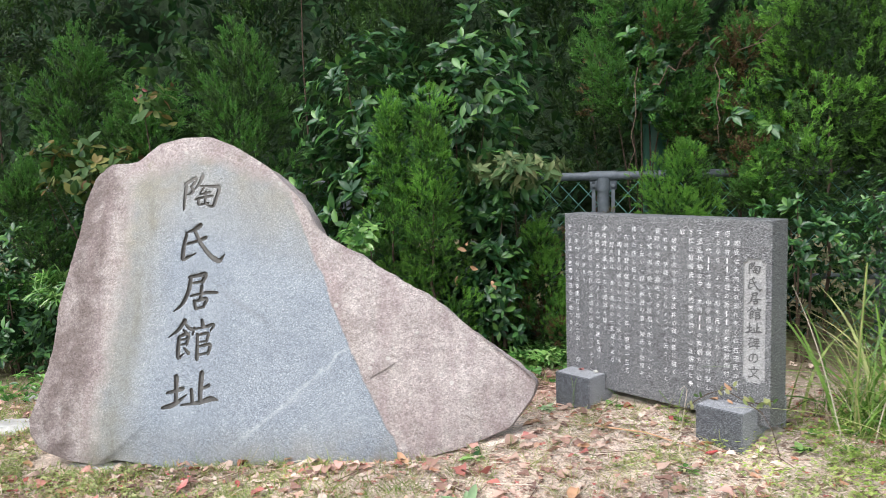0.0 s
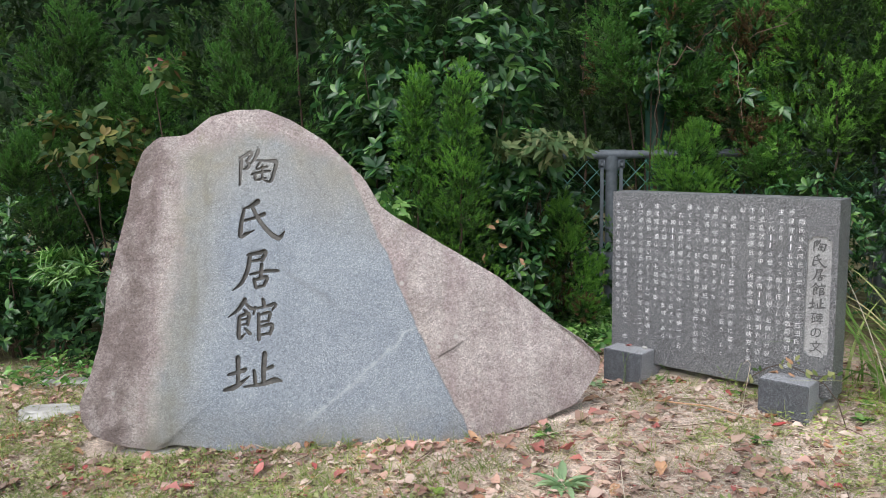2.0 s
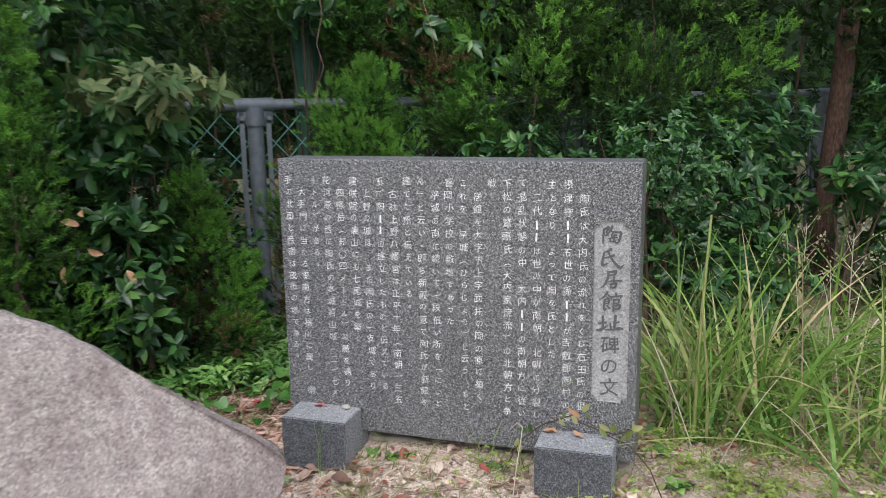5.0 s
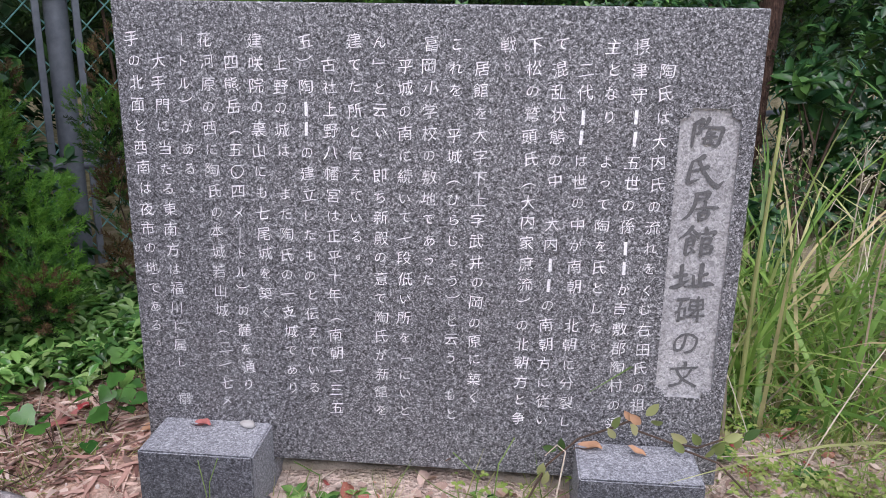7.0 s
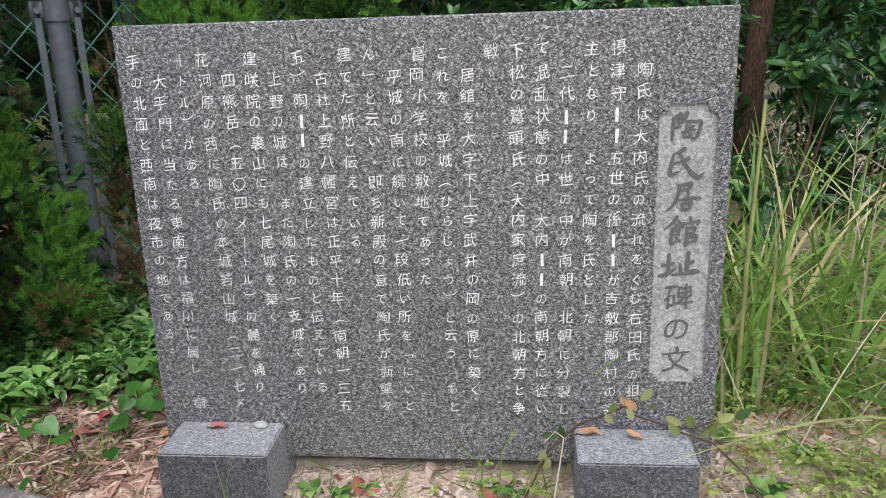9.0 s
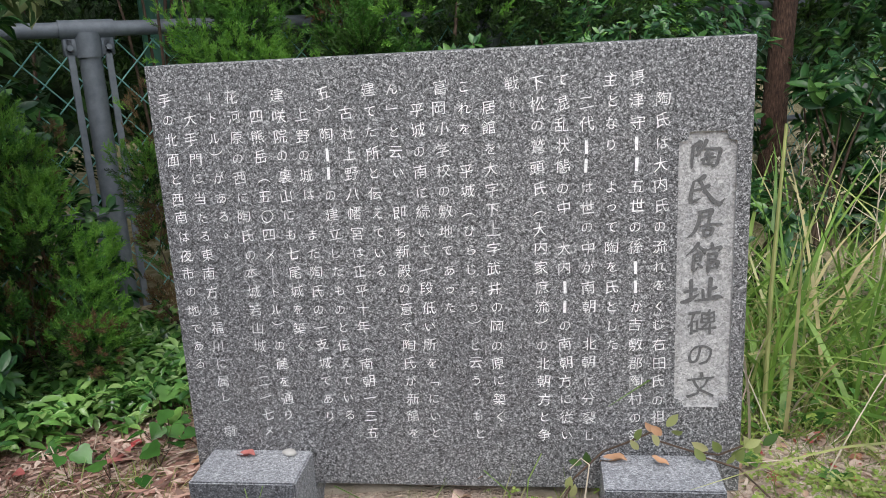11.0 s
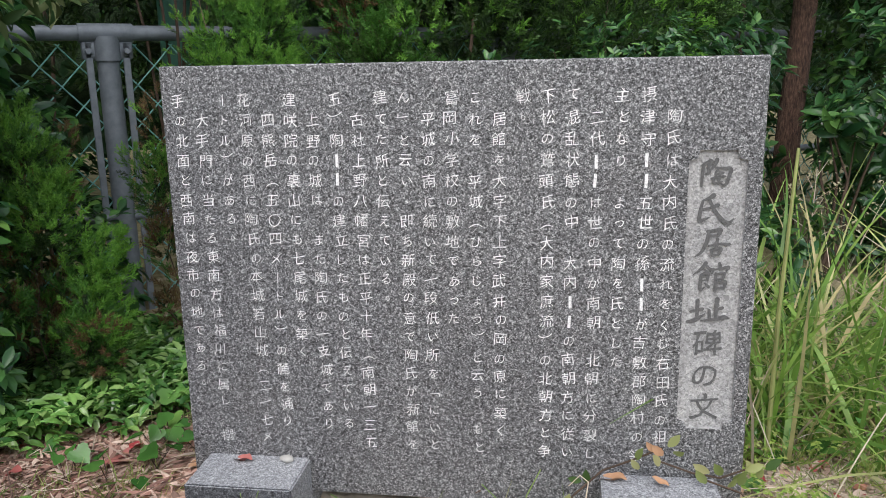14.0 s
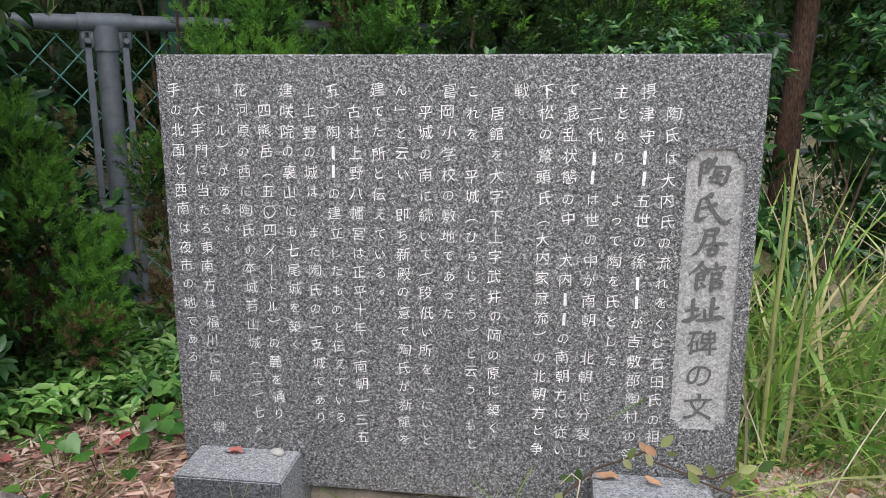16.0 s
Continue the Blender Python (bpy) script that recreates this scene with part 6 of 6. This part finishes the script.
for i, (x, y, sz) in enumerate([(-0.25, -0.737, 0.08), (-0.377, -0.93, 0.07), (-0.33, -0.86, 0.06), (-1.92, -1.88, 0.07), (-1.48, -1.89, 0.06), (-0.85, -0.9, 0.07), (-0.44, -0.41, 0.06), (-0.84, -1.36, 0.06), (-0.17, -0.15, 0.06), (-0.09, -0.25, 0.05), (-0.72, -0.36, 0.07), (-1.1, 0.33, 0.06), (-1.0, 0.16, 0.05)]):
    fallen_leaf(x, y, sz, TAN, 110 + i, "curled tan fallen leaf on the earth", 30 + 83 * i)


for x, y, sz, tone, words in ((-0.178, -0.03, 0.045, TAN, "brown fallen leaf lying on the granite block"), (-0.115, -0.04, 0.028, TAN, "brown fallen leaf lying on the granite block"), (-0.785, -0.03, 0.04, PINK, "curled reddish leaf lying on the granite block")):
    fallen_leaf(x, y, sz, tone, 170 + int(100 * sz), words, 70)
    leaf = [o for o in scene.objects if o.name.startswith("fallen_leaf")][-1]
    leaf.location.z = 0.130
pebble = bmesh.new()
bmesh.ops.create_icosphere(pebble, subdivisions=2, radius=0.5, matrix=Matrix.Diagonal((0.026, 0.016, 0.013, 1)))
for vtx in pebble.verts:
    vtx.co *= 1 + 0.25 * noise.noise(vtx.co * 90)
pebble = tagged(part("pebble", pebble, PALE_ROCK, None, smooth=True), "small pale pebble lying on the granite block", "pebble")
pebble.location = (-0.728, -0.02, 0.131)


def caught_leaf(bush, x, y, z, size, material, words, seed):
    """A dead or reddened leaf hanging in a bush, a part of it."""
    g = np.random.default_rng(seed)
    o = bush.matrix_world.translation
    d = np.array([(g.normal(0, 0.7), g.normal(-0.3, 0.4), g.normal(-0.3, 0.5))])
    v, f = spread(*leaf_shape(0.45, 0.12, 0.3, 6), np.array([(x - o.x, y - o.y, z - o.z)]), turns_to(d, g, 0.6, np.array([(0.3, -1.0, 0.4)])), [size])
    part("dry_leaf", mesh_of("dry_leaf", v, f, material), None, bush, words)


for k, (x, y, z) in enumerate([(-1.66, 0.13, 0.55), (-1.60, 0.15, 0.46), (-1.72, 0.12, 0.42), (-1.56, 0.2, 0.40), (-1.63, 0.12, 0.60)]):
    caught_leaf(webbed, x, y, z, 0.05, TAN, "tan dead leaf caught in the bush", 400 + k)
for k, (x, y, z) in enumerate([(-2.82, -0.98, 1.40), (-2.86, -1.02, 1.35), (-2.84, -1.0, 1.38)]):
    caught_leaf(reddened, x, y, z, 0.034, MAROON, "crimson leaf among the green", 410 + k)


def wisp(points, radius, material, words):
    """A thin bent stalk standing on the earth."""
    o = Vector(points[0])
    ob = part("grass_stalk", tube([Vector(p) - o for p in points], [radius * (1 - 0.12 * i) for i in range(len(points))], 5), material, None, smooth=True)
    ob.location = o
    tagged(ob, words, "grass", "single stalks")


wisp([(-0.262, -0.14, -0.02), (-0.254, -0.128, 0.07), (-0.243, -0.125, 0.15), (-0.240, -0.125, 0.176), (-0.252, -0.125, 0.186), (-0.268, -0.125, 0.168)], 0.0015, STRAW, "bent pale straw stalk beside the granite block")
wisp([(-0.76, -0.13, -0.04), (-0.758, -0.126, 0.07), (-0.768, -0.124, 0.125)], 0.0008, GRASS, "thin green grass stalk before the granite block")
wisp([(-0.755, -0.13, -0.04), (-0.752, -0.126, 0.09), (-0.738, -0.124, 0.13)], 0.0008, GRASS, "thin green grass stalk before the granite block")
for k, (x, y, h) in enumerate(((-0.34, -0.03, 0.13), (-0.37, -0.05, 0.11), (-0.30, -0.06, 0.1), (-0.62, -0.03, 0.07), (0.03, -0.14, 0.12))):
    z = ground_z(x, y)
    wisp([(x, y, z - 0.01), (x + 0.008, y, z + h * 0.6), (x + 0.03 * (-1) ** k, y - 0.01, z + h)], 0.0012, GRASS, "thin green grass stalk at the tablet foot")


def rosette(x, y, leaves, length, shape, material, label, seed, lift=0.5):
    g = np.random.default_rng(seed)
    ob = thing("weed", pose(x, y, ground_z(x, y)), label, "plant", "weeds")
    for i in range(leaves):
        a = i * 2.4 + g.normal(0, 0.2)
        d = np.array([(math.cos(a), math.sin(a), lift * g.uniform(0.3, 1.3))])
        v, f = spread(*shape, np.array([(0.0, 0.0, 0.005)]), turns_to(d, g, 0.2), [length * g.uniform(0.6, 1.1)])
        part("leaf", mesh_of("leaf", v, f, material), None, ob)


rosette(-0.46, -0.97, 17, 0.11, leaf_shape(0.26, 0.1, 0.15, 4), SAGE, "green rosette weed with toothed narrow leaves", 131)
rosette(-0.70, -0.72, 8, 0.06, LEAF, COVER, "small green weed on the litter", 132)
rosette(-0.62, -1.33, 14, 0.035, WIDE_LEAF, CLOVER, "low tuft of small round lime-green leaves", 133)
rosette(-0.70, -1.28, 14, 0.035, WIDE_LEAF, CLOVER, "low tuft of small round lime-green leaves", 134)
rosette(-1.06, -1.68, 14, 0.04, WIDE_LEAF, CLOVER, "low tuft of small round lime-green leaves", 135)
rosette(-0.12, -0.31, 10, 0.045, LEAF, COVER, "small green weed on the litter", 136)
rosette(-0.86, -0.17, 9, 0.05, WIDE_LEAF, SAGE, "small pale grey-green weed by the granite block", 137)
for i, (x, y) in enumerate([(-0.65, -0.03), (-0.60, -0.04), (-0.55, -0.03), (-0.35, -0.02), (-0.31, -0.03)]):
    rosette(x, y, 6, 0.028, WIDE_LEAF, COVER, "small trefoil-like green weed at the tablet foot", 190 + i)
def ivy_shape():
    """A five-lobed ivy leaf, one long along y, cupped on its veins."""
    rim = [(0.0, 0.04), (0.22, -0.10), (0.44, -0.02), (0.52, 0.20), (0.43, 0.36), (0.40, 0.56), (0.22, 0.70), (0.0, 1.0)]
    rim = rim + [(-x, y) for x, y in rim[-2:0:-1]]
    v = [(0.0, 0.36, -0.05)] + [(x, y, 0.05 * abs(x) - 0.12 * y * y) for x, y in rim]
    return np.array(v), np.array([(0, 1 + k, 1 + (k + 1) % len(rim)) for k in range(len(rim))])


def ivy(points, leaves, length, seed):
    """A trailing ivy shoot: a thin stem over the earth, with stalked lobed leaves along it."""
    g = np.random.default_rng(seed)
    o = Vector((points[0][0], points[0][1], ground_z(*points[0])))
    ob = thing("ivy", Matrix.Translation(o), "trailing ivy shoot with broad lobed green leaves", "ivy", "ivy shoots")
    way = [Vector((x, y, ground_z(x, y) + 0.012)) - o for x, y in points]
    part("stem", tube(way, 0.0018, 5), TWIG, ob, smooth=True)
    for k in range(leaves):
        s = k / max(1, leaves - 1) * (len(way) - 1)
        p = way[int(s)].lerp(way[min(len(way) - 1, int(s) + 1)], s - int(s))
        tip = p + Vector((g.normal(0, 0.022), g.normal(0, 0.022), g.uniform(0.02, 0.06)))
        d = np.array([(g.normal(0, 0.8), -0.6 + g.normal(0, 0.5), g.uniform(-0.5, 0.3))])
        v, f = spread(*ivy_shape(), np.array([tip[:]]), turns_to(d, g, 0.7), [length * g.uniform(0.65, 1.15)])
        leaf = part("leaf", mesh_of("leaf", v, f, IVY), None, ob)
        part("stalk", tube([p, tip], 0.0009, 4), TWIG, leaf)


ivy([(-1.30, 0.58), (-1.22, 0.46), (-1.14, 0.36), (-1.10, 0.27), (-1.07, 0.17)], 17, 0.046, 140)
ivy([(-1.20, 0.50), (-1.10, 0.44), (-1.03, 0.34), (-1.0, 0.22)], 13, 0.046, 141)
ivy([(-1.32, 0.30), (-1.27, 0.22), (-1.25, 0.14)], 7, 0.042, 142)
ivy([(-1.16, 0.14), (-1.10, 0.06), (-1.16, -0.03)], 6, 0.045, 143)
for i, (x, y, n, ln) in enumerate([(0.13, 0.34, 8, 0.05), (0.06, 0.2, 8, 0.05), (0.24, 0.42, 8, 0.055), (0.2, 0.16, 9, 0.045), (0.10, 0.02, 9, 0.045)]):
    rosette(x, y, n, ln, WIDE_LEAF, COVER, "low weed with broad green leaves beside the tablet", 145 + i, 0.8)


def vine(points, leaf_at, seed):
    """A creeper over the granite block: a thin brown stem with small oval leaves."""
    g = np.random.default_rng(seed)
    ob = thing("creeper", pose(*points[0]), "thin brown creeper with small green and orange leaves over the block", "vine")
    o = Vector(points[0])
    rel = [tuple(Vector(p) - o) for p in points]
    part("stem", tube(rel, 0.0017, 5), TWIG, ob, smooth=True)
    for (x, y, z), tone in leaf_at:
        d = np.array([(g.normal(0, 0.6), -0.25, 0.8 + g.normal(0, 0.4))])
        v, f = spread(*leaf_shape(0.5, 0.08, 0.1), np.array([(x - o.x, y - o.y, z - o.z)]), turns_to(d, g, 0.6, np.array([(0.0, -1.0, 0.3)])), [g.uniform(0.022, 0.030)])
        part("leaf", mesh_of("leaf", v, f, tone), None, ob)


def bare_twig(a, b, seed, r):
    g = np.random.default_rng(seed)
    pts = [Vector(a).lerp(Vector(b), k / 7) + Vector(g.normal(0, 0.02, 3)) * (1 if 0 < k < 7 else 0) for k in range(8)]
    tagged(part("bare_twig", tube(pts, [r * (1 - 0.09 * k) for k in range(8)], 6), DEAD, None, smooth=True), "bare reddish-brown twig hanging from the hedge", "twig", "bare twigs")


bare_twig((-1.95, 0.62, 0.9), (-1.5, 0.38, 1.03), 5, 0.005)
bare_twig((-1.22, 0.95, 1.45), (-1.195, 0.85, 0.86), 1, 0.0022)
bare_twig((-1.0, 1.35, 1.5), (-0.82, 1.05, 1.05), 2, 0.0025)
bare_twig((-0.95, 1.4, 1.5), (-0.55, 1.15, 1.62), 3, 0.003)
bare_twig((-1.4, 1.3, 1.36), (-1.0, 1.12, 1.55), 4, 0.004)


vine([(-0.30, -0.07, 0.03), (-0.26, -0.05, 0.11), (-0.215, -0.03, 0.145), (-0.17, -0.03, 0.165), (-0.125, -0.025, 0.185)],
     [((-0.247, -0.04, 0.13), YELLOWING), ((-0.238, -0.035, 0.125), YELLOWING), ((-0.165, -0.03, 0.165), HERB), ((-0.16, -0.03, 0.15), HERB), ((-0.135, -0.03, 0.18), TAN), ((-0.125, -0.03, 0.175), TAN), ((-0.13, -0.035, 0.16), HERB), ((-0.11, -0.03, 0.18), HERB), ((-0.118, -0.03, 0.19), HERB), ((-0.27, -0.05, 0.09), HERB), ((-0.265, -0.055, 0.08), HERB)], 151)
vine([(-0.13, -0.03, 0.165), (-0.08, -0.03, 0.148), (-0.04, -0.035, 0.145), (0.0, -0.03, 0.16), (0.025, -0.02, 0.165)],
     [((-0.06, -0.035, 0.135), HERB), ((-0.055, -0.03, 0.15), HERB), ((-0.038, -0.035, 0.15), HERB), ((-0.028, -0.035, 0.13), HERB), ((-0.022, -0.035, 0.145), HERB), ((-0.012, -0.035, 0.135), HERB), ((-0.005, -0.035, 0.16), HERB), ((0.004, -0.03, 0.15), HERB), ((0.016, -0.03, 0.145), HERB), ((0.026, -0.03, 0.16), YELLOWING)], 152)
vine([(0.09, -0.09, -0.02), (0.04, -0.06, 0.08), (-0.01, -0.04, 0.125), (-0.06, -0.035, 0.14)], [((0.06, -0.07, 0.04), HERB)], 153)
stalk = tagged(part("dry_stalk", tube([(-0.60, -0.27, ground_z(-0.6, -0.27) + 0.012), (-0.36, -0.2, ground_z(-0.36, -0.2) + 0.02), (-0.13, -0.17, ground_z(-0.13, -0.17) + 0.01)], [0.0035, 0.003, 0.002], 6), TAN, None, smooth=True), "long straw-coloured stalk lying on the earth", "straw")
